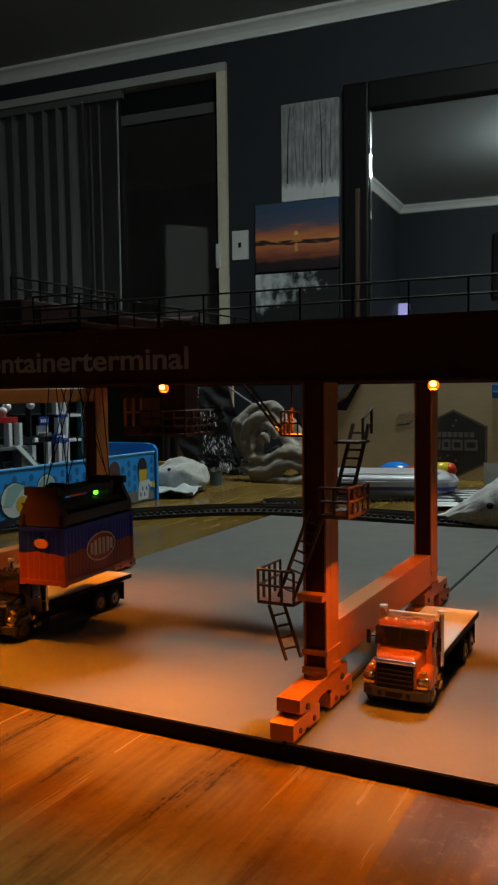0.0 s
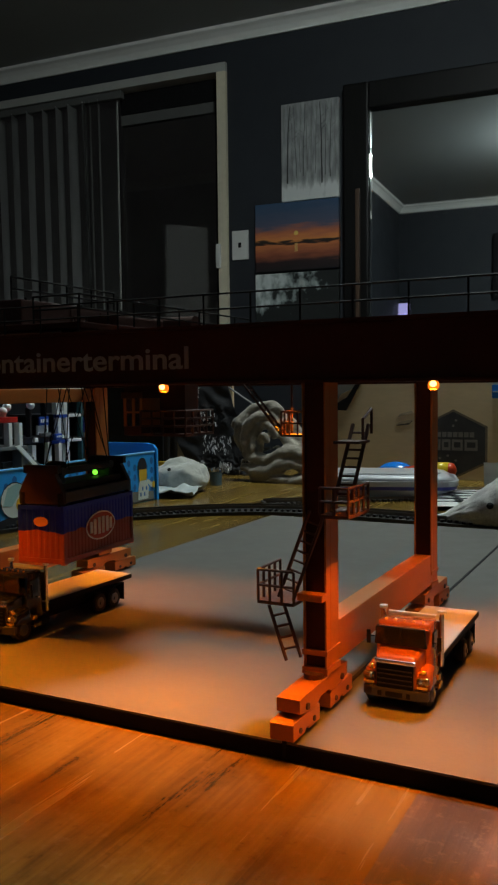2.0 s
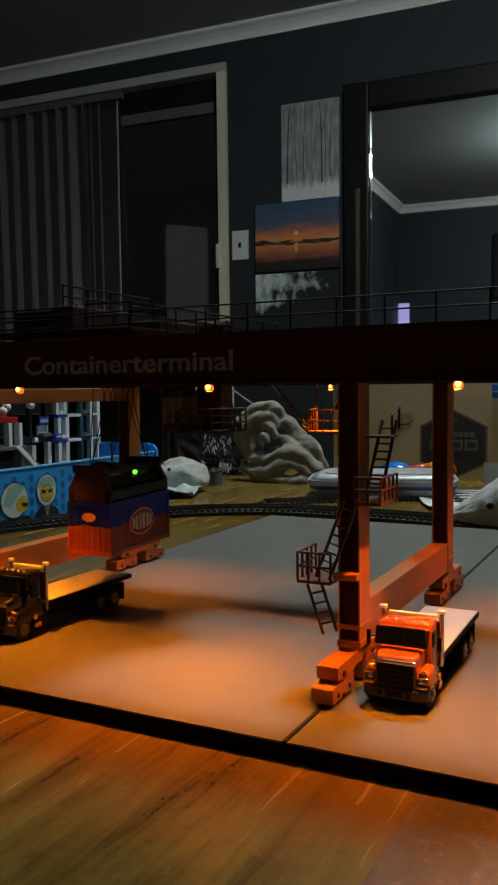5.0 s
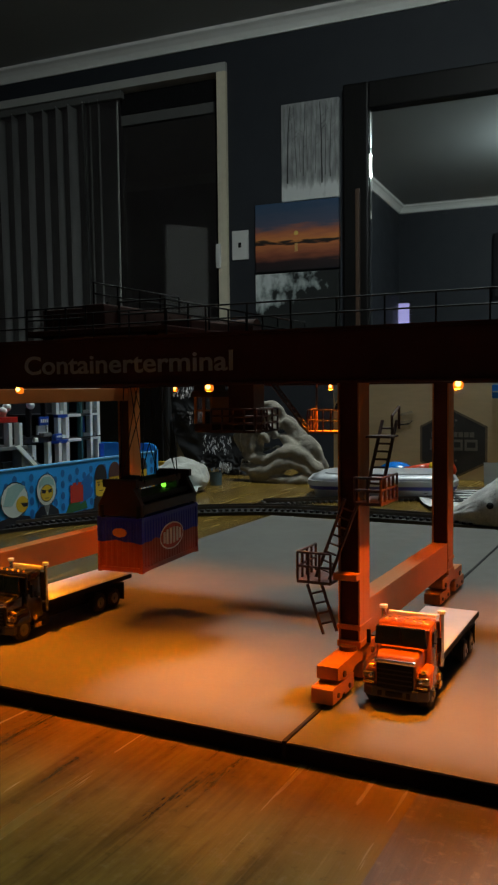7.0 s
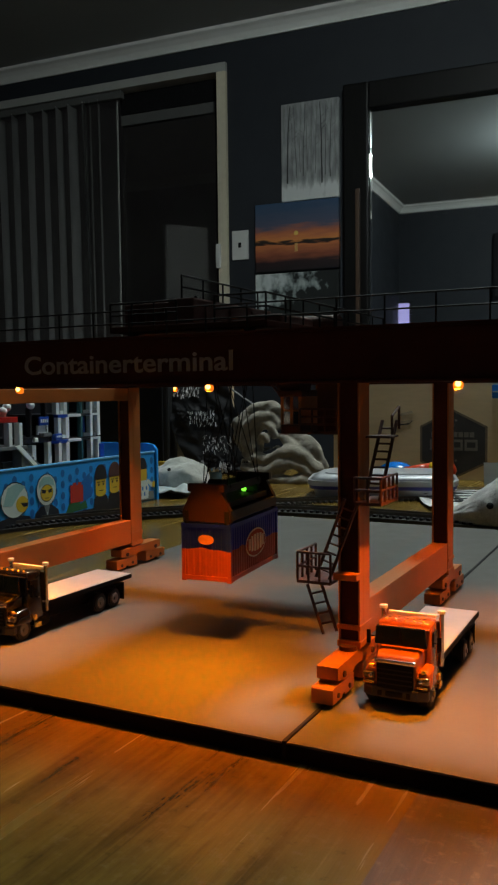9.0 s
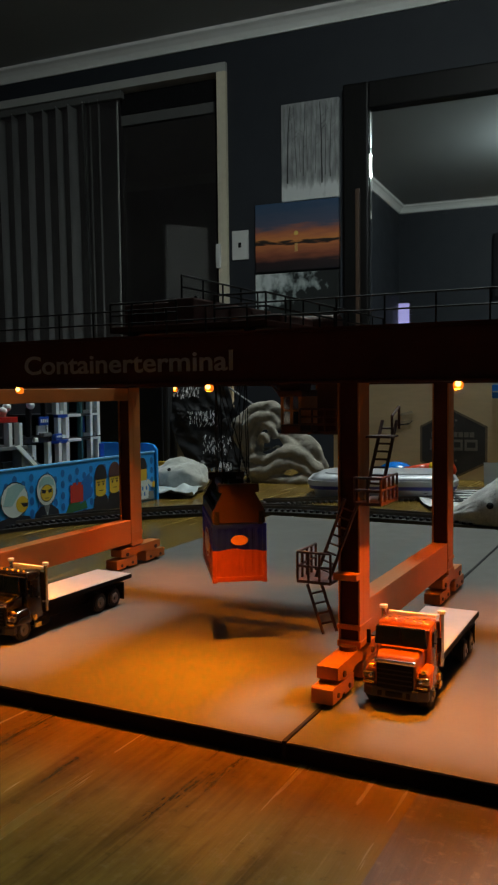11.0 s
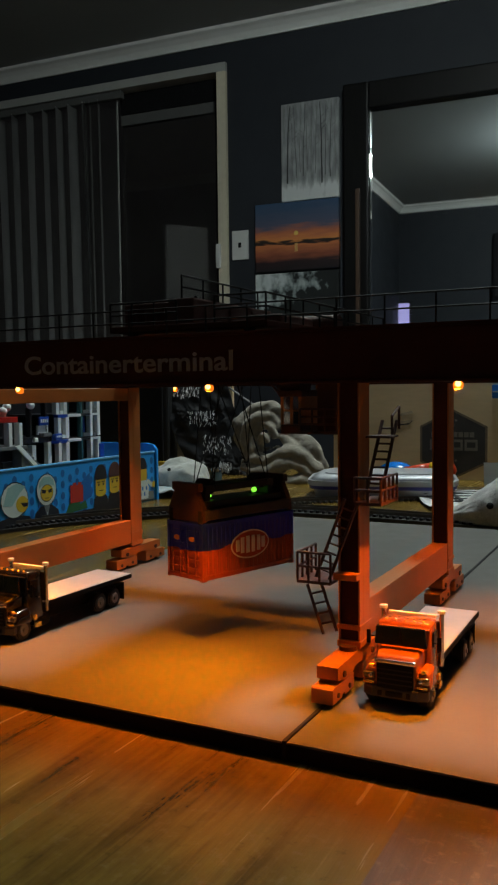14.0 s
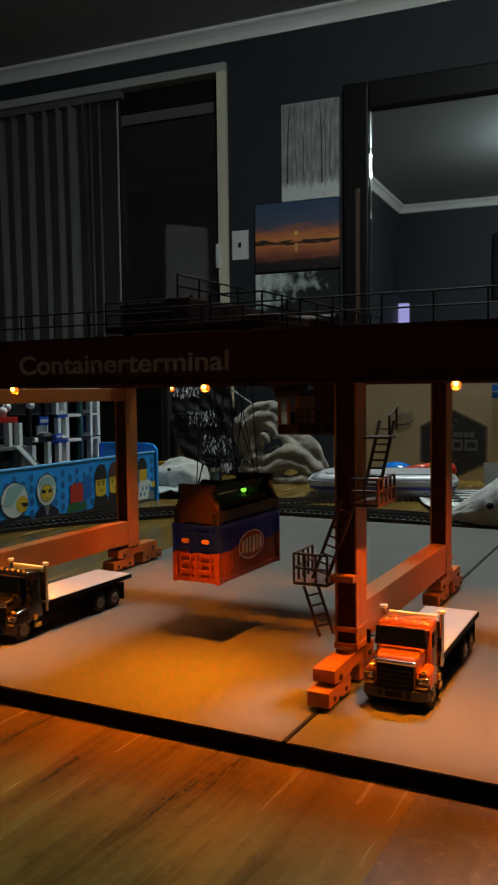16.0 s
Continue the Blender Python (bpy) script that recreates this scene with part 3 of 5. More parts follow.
# hanging gallery under the far girder
hg = part("hanging_gallery", block(B(), -0.207, -0.186, 0.489, 0.504, 0.1035, 0.1048), M_crane_dark, crane)
fence(hg, M_crane_dark, [(-0.207, 0.504, 0.1048), (-0.207, 0.4893, 0.1048), (-0.186, 0.4893, 0.1048), (-0.186, 0.504, 0.1048)], 0.0135, 0.00055, 2, 0.0053)
ladder(crane, M_crane_dark, (-0.208, 0.496, 0.1035), (-0.2335, 0.496, 0.1345), 0.0065, (0, 1, 0))
for x in (-0.2065, -0.1865):
    part("hanger", rod(B(), (x, 0.5035, 0.1048), (x, 0.5035, 0.1345), 0.0007, 6), M_crane_dark, hg)

def cab_ladder_build(parent, material, a, b, w, side, step=0.0042):
    a, b, s = Vector(a), Vector(b), Vector(side).normalized() * w / 2
    for k in (-1, 1):
        part("ladder_string", rod(B(), a + s * k, b + s * k, 0.0008, 6), material, parent)
    n = round((b - a).length / step)
    for i in range(1, n):
        q = a.lerp(b, i / n)
        part("rung", rod(B(), q - s, q + s, 0.0005, 5), material, parent)


M_cab_glass = glass("clear_cab_pane", (0.95, 0.9, 0.85), 0.05)
# trolley on top of the girders, with its driver's cab below
trolley = new("trolley")
trolley.parent = crane
# deck and house vents use the shade-darkened crane paint too
part("deck", block(B(), -0.036, 0.052, 0.346, 0.522, 0.1605, 0.1635, 0.0004), M_crane_shade, trolley)
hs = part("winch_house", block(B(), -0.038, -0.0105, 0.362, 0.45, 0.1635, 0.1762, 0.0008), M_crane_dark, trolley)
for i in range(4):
    part("vent", block(B(), -0.0355 + i * 0.006, -0.0312 + i * 0.006, 0.3614, 0.362, 0.167, 0.173), M_crane_shade, hs)
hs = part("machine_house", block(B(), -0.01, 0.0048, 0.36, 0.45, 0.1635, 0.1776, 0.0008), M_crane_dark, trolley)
for y in (0.372, 0.398, 0.424):
    part("side_panel", block(B(), 0.0048, 0.0054, y, y + 0.022, 0.1655, 0.1755, 0.0002), M_crane_dark, hs)
for y in (0.3655, 0.41, 0.446):
    part("lifting_eye", ball(B(), (0.003, y, 0.1782), 0.0009, 1), M_rail_black, hs)
part("cable_drum", rod(B(), (0.012, 0.47, 0.1695), (0.04, 0.47, 0.1695), 0.006, 20), M_crane_dark, trolley)
part("motor", block(B(), 0.014, 0.034, 0.40, 0.444, 0.1635, 0.1712, 0.001), M_crane_dark, trolley)
part("winch_drum", rod(B(), (-0.03, 0.47, 0.17), (0.0, 0.47, 0.17), 0.0062, 20), M_rail_black, trolley)
fence(trolley, M_rail_black, [(-0.003, 0.362, 0.1776), (-0.003, 0.448, 0.1776)], 0.0115, 0.0005, 2, 0.0215)
fence(trolley, M_rail_black, [(-0.036, 0.347, 0.1635), (0.003, 0.347, 0.1635)], 0.0115, 0.0005, 2, 0.012)
fence(trolley, M_rail_black, [(0.024, 0.347, 0.1635), (0.051, 0.347, 0.1635), (0.051, 0.52, 0.1635)], 0.0125, 0.0005, 2, 0.022)
for y in (0.352, 0.514):
    for x in (-0.026, 0.04):
        part("trolley_wheel", rod(B(), (x, y - 0.002, 0.1605), (x, y + 0.002, 0.1605), 0.0022, 14), M_rail_black, trolley)
cab = part("driver_cab", block(B(), 0.028, 0.04, 0.412, 0.438, 0.1075, 0.1125, 0.0005), M_crane_dark, trolley)
for x, y in ((0.028, 0.412), (0.0335, 0.412), (0.0385, 0.412), (0.028, 0.4365), (0.0385, 0.4365)):
    part("window_post", block(B(), x, x + 0.0015, y, y + 0.0015, 0.1125, 0.1275), M_crane, trolley)
part("cab_roof", block(B(), 0.027, 0.041, 0.411, 0.439, 0.1275, 0.131, 0.0005), M_crane_dark, trolley)
for w in (block(B(), 0.0296, 0.0334, 0.4124, 0.4132, 0.1125, 0.1275), block(B(), 0.0351, 0.0384, 0.4124, 0.4132, 0.1125, 0.1275), block(B(), 0.0285, 0.0291, 0.4136, 0.4364, 0.1125, 0.1275)):
    part("cab_window", w, M_cab_glass, trolley)
part("window_rail", block(B(), 0.0296, 0.0384, 0.4121, 0.4135, 0.1195, 0.1205), M_crane, trolley)
part("back_panel", block(B(), 0.0392, 0.04, 0.4136, 0.4364, 0.1125, 0.1275), M_crane, trolley)
part("back_panel", block(B(), 0.0296, 0.0384, 0.437, 0.438, 0.1125, 0.1275), M_crane, trolley)
part("cab_seat", block(B(), 0.031, 0.037, 0.42, 0.428, 0.1125, 0.12, 0.0005), M_rail_black, trolley)
part("cab_gallery", block(B(), 0.04, 0.068, 0.410, 0.44, 0.1075, 0.1088), M_crane_dark, trolley)
fence(trolley, M_crane_dark, [(0.04, 0.4105, 0.1088), (0.0678, 0.4105, 0.1088), (0.0678, 0.4395, 0.1088)], 0.012, 0.0006, 3, 0.007)
part("cab_hanger", block(B(), 0.046, 0.062, 0.42, 0.434, 0.1088, 0.1605, 0.0004), M_crane_dark, trolley)
part("cab_hanger", block(B(), 0.025, 0.037, 0.417, 0.433, 0.131, 0.1605, 0.0004), M_crane_dark, trolley)
cab_ladder_build(trolley, M_crane_dark, (0.066, 0.43, 0.1088), (0.045, 0.43, 0.158), 0.007, (0, 1, 0))

# spreader that grips the box, on ropes
spreader = new("spreader")
spreader.parent = crane
M_spread = mat("spreader_grey", (0.026, 0.026, 0.029), 0.5, var=0.2, scale=80, spec=0.3)
M_end_frame = mat("end_frame_brown", (0.034, 0.013, 0.009), 0.5, var=0.15, spec=0.3)
for s in (-1, 1):
    part("side_rail", block(B(), -0.0325, 0.0325, s * 0.0125 - 0.0013, s * 0.0125 + 0.0013, 0.0312, 0.0368, 0.0004), M_spread, spreader)
    part("top_rail", block(B(), -0.026, 0.026, s * 0.006 - 0.0013, s * 0.006 + 0.0013, 0.0448, 0.0485, 0.0004), M_spread, spreader)
    bm = B()
    prism(bm, [(-0.0135, 0.0305), (0.0135, 0.0305), (0.0135, 0.0365), (0.0085, 0.046), (0.0105, 0.0465), (0.0105, 0.0505), (-0.0105, 0.0505), (-0.0105, 0.0465), (-0.0085, 0.046), (-0.0135, 0.0365)],
          0.0034, pose(s * 0.0325 + (0.0017), 0, 0, 0, 0, 90))
    part("end_frame", bm, M_end_frame, spreader, "dark brown end frame")
    part("twist_lock", rod(B(), (s * 0.0335, 0.0115, 0.029), (s * 0.0335, 0.0115, 0.0365), 0.0016, 10), M_rail_black, spreader)
    part("twist_lock", rod(B(), (s * 0.0335, -0.0115, 0.029), (s * 0.0335, -0.0115, 0.0365), 0.0016, 10), M_rail_black, spreader)
    part("strut", block(B(), s * 0.011 - 0.0012, s * 0.011 + 0.0012, -0.0125, 0.0125, 0.0345, 0.037), M_spread, spreader)
    part("post", block(B(), s * 0.024 - 0.0018, s * 0.024 + 0.0018, -0.0065, 0.0065, 0.0368, 0.0448), M_spread, spreader)
    part("sheave", rod(B(), (s * 0.02, -0.004, 0.0475), (s * 0.02, 0.004, 0.0475), 0.0042, 18), M_rail_black, spreader)
    part("green_led", ball(B(), (s * 0.0175, 0, 0.0422), 0.00155), M_green, spreader, "lit green indicator lamp", smooth=True)
    part("led_holder", block(B(), s * 0.0175 - 0.0022, s * 0.0175 + 0.0022, -0.0022, 0.0022, 0.0368, 0.0408), M_rail_black, spreader)
    for q in (-1, 1):
        part("rope", rod(B(), (s * 0.022, q * 0.007, 0.047), (s * 0.012, q * 0.007, 0.128), 0.0003, 5), M_rail_black, spreader)
        part("rope", rod(B(), (s * 0.022, q * 0.006, 0.047), (-s * 0.014, q * 0.009, 0.128), 0.00028, 5), M_rail_black, spreader)
        part("rope", rod(B(), (s * 0.02, q * 0.008, 0.047), (s * 0.006, -q * 0.012, 0.128), 0.00028, 5), M_rail_black, spreader)


part("head_block", block(B(), -0.03, 0.03, -0.0095, 0.0095, 0.0372, 0.0404, 0.0005), M_dark, spreader)


# ---- the shipping container ----
def livery():
    """Blue above red, parted by a wavy line round the box."""
    m = bpy.data.materials.new("container_livery")
    m.use_nodes = True
    n, l = m.node_tree.nodes, m.node_tree.links
    p = n["Principled BSDF"]
    tc = n.new("ShaderNodeTexCoord")
    sep = n.new("ShaderNodeSeparateXYZ")
    l.new(tc.outputs["Object"], sep.inputs[0])
    noi = n.new("ShaderNodeTexNoise")
    noi.inputs["Scale"].default_value, noi.inputs["Detail"].default_value = 75, 1
    l.new(tc.outputs["Object"], noi.inputs["Vector"])
    ma = n.new("ShaderNodeMath")
    ma.operation = "MULTIPLY_ADD"
    ma.inputs[1].default_value = 0.006
    l.new(noi.outputs["Fac"], ma.inputs[0])
    l.new(sep.outputs["Z"], ma.inputs[2])
    gt = n.new("ShaderNodeMapRange")
    gt.inputs[1].default_value, gt.inputs[2].default_value = 0.0186, 0.0190
    l.new(ma.outputs[0], gt.inputs[0])
    mx = n.new("ShaderNodeMix")
    mx.data_type = "RGBA"
    mx.inputs[6].default_value, mx.inputs[7].default_value = rgb((0.31, 0.058, 0.022)), rgb((0.002, 0.012, 0.56))
    l.new(gt.outputs[0], mx.inputs[0])
    dirt = n.new("ShaderNodeTexNoise")
    dirt.inputs["Scale"].default_value, dirt.inputs["Detail"].default_value = 160, 5
    l.new(tc.outputs["Object"], dirt.inputs["Vector"])
    hs = n.new("ShaderNodeHueSaturation")
    l.new(mx.outputs[2], hs.inputs["Color"])
    dv = n.new("ShaderNodeMapRange")
    dv.inputs[3].default_value, dv.inputs[4].default_value = 0.72, 1.2
    l.new(dirt.outputs["Fac"], dv.inputs[0])
    l.new(dv.outputs[0], hs.inputs["Value"])
    l.new(hs.outputs[0], p.inputs["Base Color"])
    p.inputs["Roughness"].default_value = 0.38
    return m


M_liv = livery()
container = thing("shipping_container", pose(-0.218, 0.407, MAT + 0.0325), "model shipping container, blue above red, hanging from the crane", "container")


def corrugated(length, m):
    """A ribbed wall along x, its face towards -y."""
    bm = B()
    n = int(length / 0.0031)
    xs, x = [], -length / 2
    step = length / n
    for i in range(n):
        for f, d in ((0.0, 0.0), (0.34, 0.0), (0.5, 0.00035), (0.84, 0.00035)):
            xs.append((x + (i + f) * step, d))
    xs.append((length / 2, 0.0))
    lo = [bm.verts.new(m @ Vector((q, d, 0.0022))) for q, d in xs]
    hi = [bm.verts.new(m @ Vector((q, d, 0.0278))) for q, d in xs]
    for i in range(len(xs) - 1):
        bm.faces.new((lo[i], lo[i + 1], hi[i + 1], hi[i]))
    return bm


part("side_wall", corrugated(0.0665, pose(0, -0.0136, 0)), M_liv, container)
part("side_wall", corrugated(0.0665, pose(0, 0.0136, 0, 0, 0, 180)), M_liv, container)
part("end_wall", corrugated(0.0245, pose(0.0346, 0, 0, 0, 0, 90)), M_liv, container)
part("roof", block(B(), -0.0345, 0.0345, -0.0136, 0.0136, 0.0292, 0.0298), M_liv, container)
part("floor_plate", block(B(), -0.0345, 0.0345, -0.0136, 0.0136, 0.0006, 0.0014), M_rail_black, container)
for x in (-1, 1):
    for y in (-1, 1):
        part("corner_post", block(B(), x * 0.0341 - 0.001, x * 0.0341 + 0.001, y * 0.0131 - 0.001, y * 0.0131 + 0.001, 0.0, 0.03, 0.0002), M_liv, container)
        part("corner_casting", block(B(), x * 0.0337 - 0.0015, x * 0.0337 + 0.0015, y * 0.0129 - 0.0013, y * 0.0129 + 0.0013, -0.0006, 0.0018, 0.0002), M_liv, container)
for y in (-1, 1):
    part("bottom_rail", block(B(), -0.0331, 0.0331, y * 0.0135 - 0.0006, y * 0.0135 + 0.0006, 0.0, 0.0024), M_liv, container)
    part("top_rail", block(B(), -0.0331, 0.0331, y * 0.0135 - 0.0006, y * 0.0135 + 0.0006, 0.0276, 0.0297), M_liv, container)
for x in (-1, 1):
    part("end_rail", block(B(), x * 0.0345 - 0.0006, x * 0.0345 + 0.0006, -0.0121, 0.0121, 0.0, 0.0024), M_liv, container)
    part("end_rail", block(B(), x * 0.0345 - 0.0006, x * 0.0345 + 0.0006, -0.0121, 0.0121, 0.0276, 0.0297), M_liv, container)
for y in (-1, 1):
    dr = part("door_leaf", block(B(), -0.0345, -0.0338, y * 0.006 - 0.0058, y * 0.006 + 0.0058, 0.0024, 0.0276), M_liv, container)
    for z in (0.004, 0.0085, 0.0125, 0.0165, 0.0235):
        part("door_rib", block(B(), -0.0352, -0.0345, y * 0.006 - 0.0047, y * 0.006 + 0.0047, z, z + 0.0022, 0.0002), M_liv, dr)
    for q in (-0.003, 0.003):
        part("lock_rod", rod(B(), (-0.0356, y * 0.006 + q, 0.002), (-0.0356, y * 0.006 + q, 0.028), 0.00035, 6), M_liv, dr)
M_logo = mat("logo_white", (0.78, 0.76, 0.74), 0.5, var=0.05)
M_logo_red = mat("logo_red", (0.4, 0.05, 0.02), 0.5, var=0.1)


def oval(bm, rx, rz, w, m, seg=40, fill=False):
    outer = [(rx * math.cos(2 * math.pi * i / seg), rz * math.sin(2 * math.pi * i / seg)) for i in range(seg)]
    if fill:
        return prism(bm, outer, 0.0003, m)
    inner = [(x * (1 - w / rx), z * (1 - w / rz)) for x, z in outer]
    a = [bm.verts.new(m @ Vector((x, 0, z))) for x, z in outer]
    b = [bm.verts.new(m @ Vector((x, 0, z))) for x, z in inner]
    a2 = [bm.verts.new(m @ Vector((x, 0.0003, z))) for x, z in outer]
    for i in range(seg):
        j = (i + 1) % seg
        bm.faces.new((a[i], a[j], b[j], b[i]))
        bm.faces.new((a[j], a[i], a2[i], a2[j]))
    return bm


for rz in (0, 180):
    m = pose(0, 0, 0, 0, 0, rz) @ pose(0.0, -0.0141, 0.0152)
    lg = part("emblem", oval(B(), 0.0138, 0.0073, 0, m @ pose(0, 0.0001, 0), fill=True), M_logo_red, container, "red oval emblem with white bars")
    part("emblem_ring", oval(B(), 0.0145, 0.0078, 0.0008, m @ pose(0, -0.0001, 0)), M_logo, lg)
    for i, (x, h) in enumerate(((-0.0098, 0.0062), (-0.0062, 0.0084), (-0.002, 0.0092), (0.002, 0.0092), (0.0062, 0.0084), (0.0098, 0.0062))):
        part("emblem_bar", block(B(), x - 0.0012, x + 0.0012, -0.0004, 0.0, -h / 2, h / 2, 0, 0, 0, m), M_logo, lg)
M_logo_orange = mat("logo_orange", (0.5, 0.2, 0.06), 0.5, var=0.1)
part("end_emblem", oval(B(), 0.0045, 0.0026, 0, pose(0.0351, 0.0, 0.0215, 0, 0, 90), 24, True), M_logo_orange, container, "small orange oval emblem")
for y in (-0.006, 0.006):
    part("door_emblem", oval(B(), 0.0026, 0.0013, 0, pose(-0.0352, y, 0.0212, 0, 0, -90), 20, True), M_logo_orange, container)


# ---- flatbed trucks ----
M_rim = mat("dull_rim", (0.17, 0.165, 0.16), 0.32, 0.9, var=0.1)
M_gold = mat("amber_chrome", (0.95, 0.62, 0.12), 0.2, 0.75, var=0.1)

M_bumper = mat("bumper_grey", (0.06, 0.06, 0.06), 0.35, 0.5, var=0.15)
M_lens = mat("headlight_lens", (0.3, 0.22, 0.1), 0.15, 0.8, var=0.1)

def truck(name, m, paint, label, visor):
    t = thing(name, m, label, "truck", "model flatbed trucks")
    part("chassis", block(B(), -0.0062, 0.0062, 0.004, 0.106, 0.0055, 0.0085), M_rail_black, t)
    bm = B()
    block(bm, -0.0104, 0.0104, 0.0022, 0.0178, 0.0085, 0.0205, 0.0)
    for v in bm.verts:
        if v.co.z > 0.018:
            v.co.z += 0.0040 if v.co.y > 0.01 else 0.0010
            v.co.x *= 0.96 if v.co.y > 0.01 else 0.8
        elif v.co.y < 0.01:
            v.co.x *= 0.84
    bmesh.ops.bevel(bm, geom=bm.edges[:], offset=0.0016, segments=3, affect="EDGES", profile=0.6)
    hood = part("bonnet", bm, paint, t, smooth=True)
    part("grille", block(B(), -0.0077, 0.0077, 0.0008, 0.0028, 0.0088, 0.0194, 0.0006), M_rail_black, hood)
    for z in (0.0105, 0.0125, 0.0145, 0.0163):
        part("grille_bar", block(B(), -0.0072, 0.0072, 0.0004, 0.0009, z, z + 0.0005), M_dark, hood)
    part("grille_trim", block(B(), -0.0086, 0.0086, 0.0002, 0.0032, 0.0192, 0.0209, 0.0005), M_chrome, hood)
    for s in (-1, 1):
        bm = B()
        block(bm, s * 0.0112 - 0.0034, s * 0.0112 + 0.0034, 0.0028, 0.0195, 0.0085, 0.0180, 0.0)
        for v in bm.verts:
            if v.co.z > 0.015:
                v.co.z -= 0.0022 if v.co.y < 0.01 else 0.0006
                v.co.x -= s * 0.0012
                v.co.y += 0.0022 if v.co.y < 0.01 else -0.002
        bmesh.ops.bevel(bm, geom=bm.edges[:], offset=0.002, segments=3, affect="EDGES", profile=0.6)
        fd = part("front_wing", bm, paint, t, smooth=True)
        hl = part("headlight", block(B(), s * 0.0112 - 0.0026, s * 0.0112 + 0.0026, 0.0024, 0.0052, 0.0112, 0.0142, 0.0007), M_lens, fd, "shiny headlight with a chrome reflector", smooth=True)
        part("reflector", ball(B(), (s * 0.0104, 0.0026, 0.0127), 0.0011, 2), M_chrome, hl, smooth=True)
        part("wing_lamp", ball(B(), (s * 0.0108, 0.0056, 0.0158), 0.0016, 2, (1.0, 0.8, 0.7)), M_gold, fd, smooth=True)
        part("indicator", block(B(), s * 0.0112 - 0.0022, s * 0.0112 + 0.0022, 0.0018, 0.0034, 0.0096, 0.0109, 0.0003), M_gold, fd)
        part("door_mirror", block(B(), s * 0.0152 - 0.0009, s * 0.0152 + 0.0009, 0.0165, 0.0172, 0.0225, 0.0295, 0.0003), M_rail_black, t)
        part("mirror_arm", rod(B(), (s * 0.0122, 0.017, 0.0265), (s * 0.0152, 0.0169, 0.0265), 0.0003, 5), M_rail_black, t)
        part("fuel_tank", rod(B(), (s * 0.0095, 0.022, 0.0068), (s * 0.0095, 0.036, 0.0068), 0.0033, 16), M_rail_black, t, smooth=False)
        part("side_step", block(B(), s * 0.0128 - 0.0012, s * 0.0128 + 0.0012, 0.0195, 0.0265, 0.0052, 0.0062), M_rail_black, t)
        part("side_marker", block(B(), s * 0.0142 - 0.0006, s * 0.0142 + 0.0006, 0.0195, 0.0225, 0.0095, 0.0120, 0.0003), M_gold, t)
        part("side_marker", block(B(), s * 0.0142 - 0.0006, s * 0.0142 + 0.0006, 0.0205, 0.0262, 0.0055, 0.0078, 0.0003), M_gold, t)
    bm = block(B(), -0.0138, 0.0138, 0.0002, 0.003, 0.0047, 0.0090, 0.0008)
    bmesh.ops.bisect_plane(bm, geom=bm.verts[:] + bm.edges[:] + bm.faces[:], plane_co=(0.0095, 0, 0), plane_no=(1, 0, 0))
    bmesh.ops.bisect_plane(bm, geom=bm.verts[:] + bm.edges[:] + bm.faces[:], plane_co=(-0.0095, 0, 0), plane_no=(1, 0, 0))
    for v in bm.verts:
        if abs(v.co.x) > 0.0096:
            v.co.y += (abs(v.co.x) - 0.0095) * 0.55
    part("bumper", bm, M_bumper, t, "dull grey bumper with swept ends")
    part("bumper_plate", block(B(), -0.0035, 0.0035, -0.0004, 0.0004, 0.0058, 0.0078), M_rail_black, t)
    for x in (-0.006, 0.006):
        part("tow_hook", block(B(), x - 0.0008, x + 0.0008, -0.0007, 0.0, 0.0058, 0.0078), M_rail_black, t)
    bm = B()
    block(bm, -0.0125, 0.0125, 0.0152, 0.0318, 0.0085, 0.0352, 0.0018, 0.0011, 0.0)
    for v in bm.verts:
        if v.co.y < 0.02 and v.co.z > 0.025:
            v.co.y += (v.co.z - 0.022) * 0.22
    cb = part("cab", bm, paint, t, smooth=True)
    part("windscreen", block(B(), -0.0112, 0.0112, 0.0147, 0.0160, 0.0226, 0.0321, 0.0005, 0.0008, 0, pose(0, 0.0, 0) @ Matrix.Shear("XZ", 4, (0, 0.16)) @ pose(0, -0.0036, 0)), M_window, cb)
    part("windscreen_bar", block(B(), -0.00015, 0.0004, 0.0146, 0.0152, 0.0238, 0.0318, 0, 0, 0, Matrix.Shear("XZ", 4, (0, 0.16)) @ pose(0, -0.0036, 0)), M_rail_black, cb)
    part("sun_visor", block(B(), -0.0112, 0.0112, 0.0148, 0.0182, 0.0322, 0.0331, 0.0003), paint, cb)
    for s in (-1, 1):
        part("side_window", block(B(), s * 0.0122 - 0.0005, s * 0.0122 + 0.0005, 0.0188, 0.0262, 0.0235, 0.031, 0.0003), M_window, cb)
        part("door_handle", block(B(), s * 0.0127 - 0.0003, s * 0.0127 + 0.0003, 0.0258, 0.0276, 0.0205, 0.0211), M_chrome, cb)
    for x in (-0.008, -0.004, 0, 0.004, 0.008):
        part("roof_lamp", ball(B(), (x, 0.0195, 0.0353), 0.0007, 1), M_amber, cb)
    rk = part("headache_rack", block(B(), -0.0128, 0.0128, 0.0332, 0.0346, 0.0175, 0.033), M_rail_black if not visor else M_crane_dark, t)
    part("rack_bar", block(B(), -0.0105, 0.0105, 0.0328, 0.0348, 0.0345, 0.0362, 0.0004), M_white, rk)
    for s in (-1, 1):
        part("stack", rod(B(), (s * 0.0128, 0.0338, 0.012), (s * 0.0128, 0.0338, 0.0372), 0.0011, 10), M_chrome, rk)
        part("stack_cap", rod(B(), (s * 0.0128, 0.0338, 0.0372), (s * 0.0128, 0.0338, 0.0386), 0.0018, 10), M_white, rk)
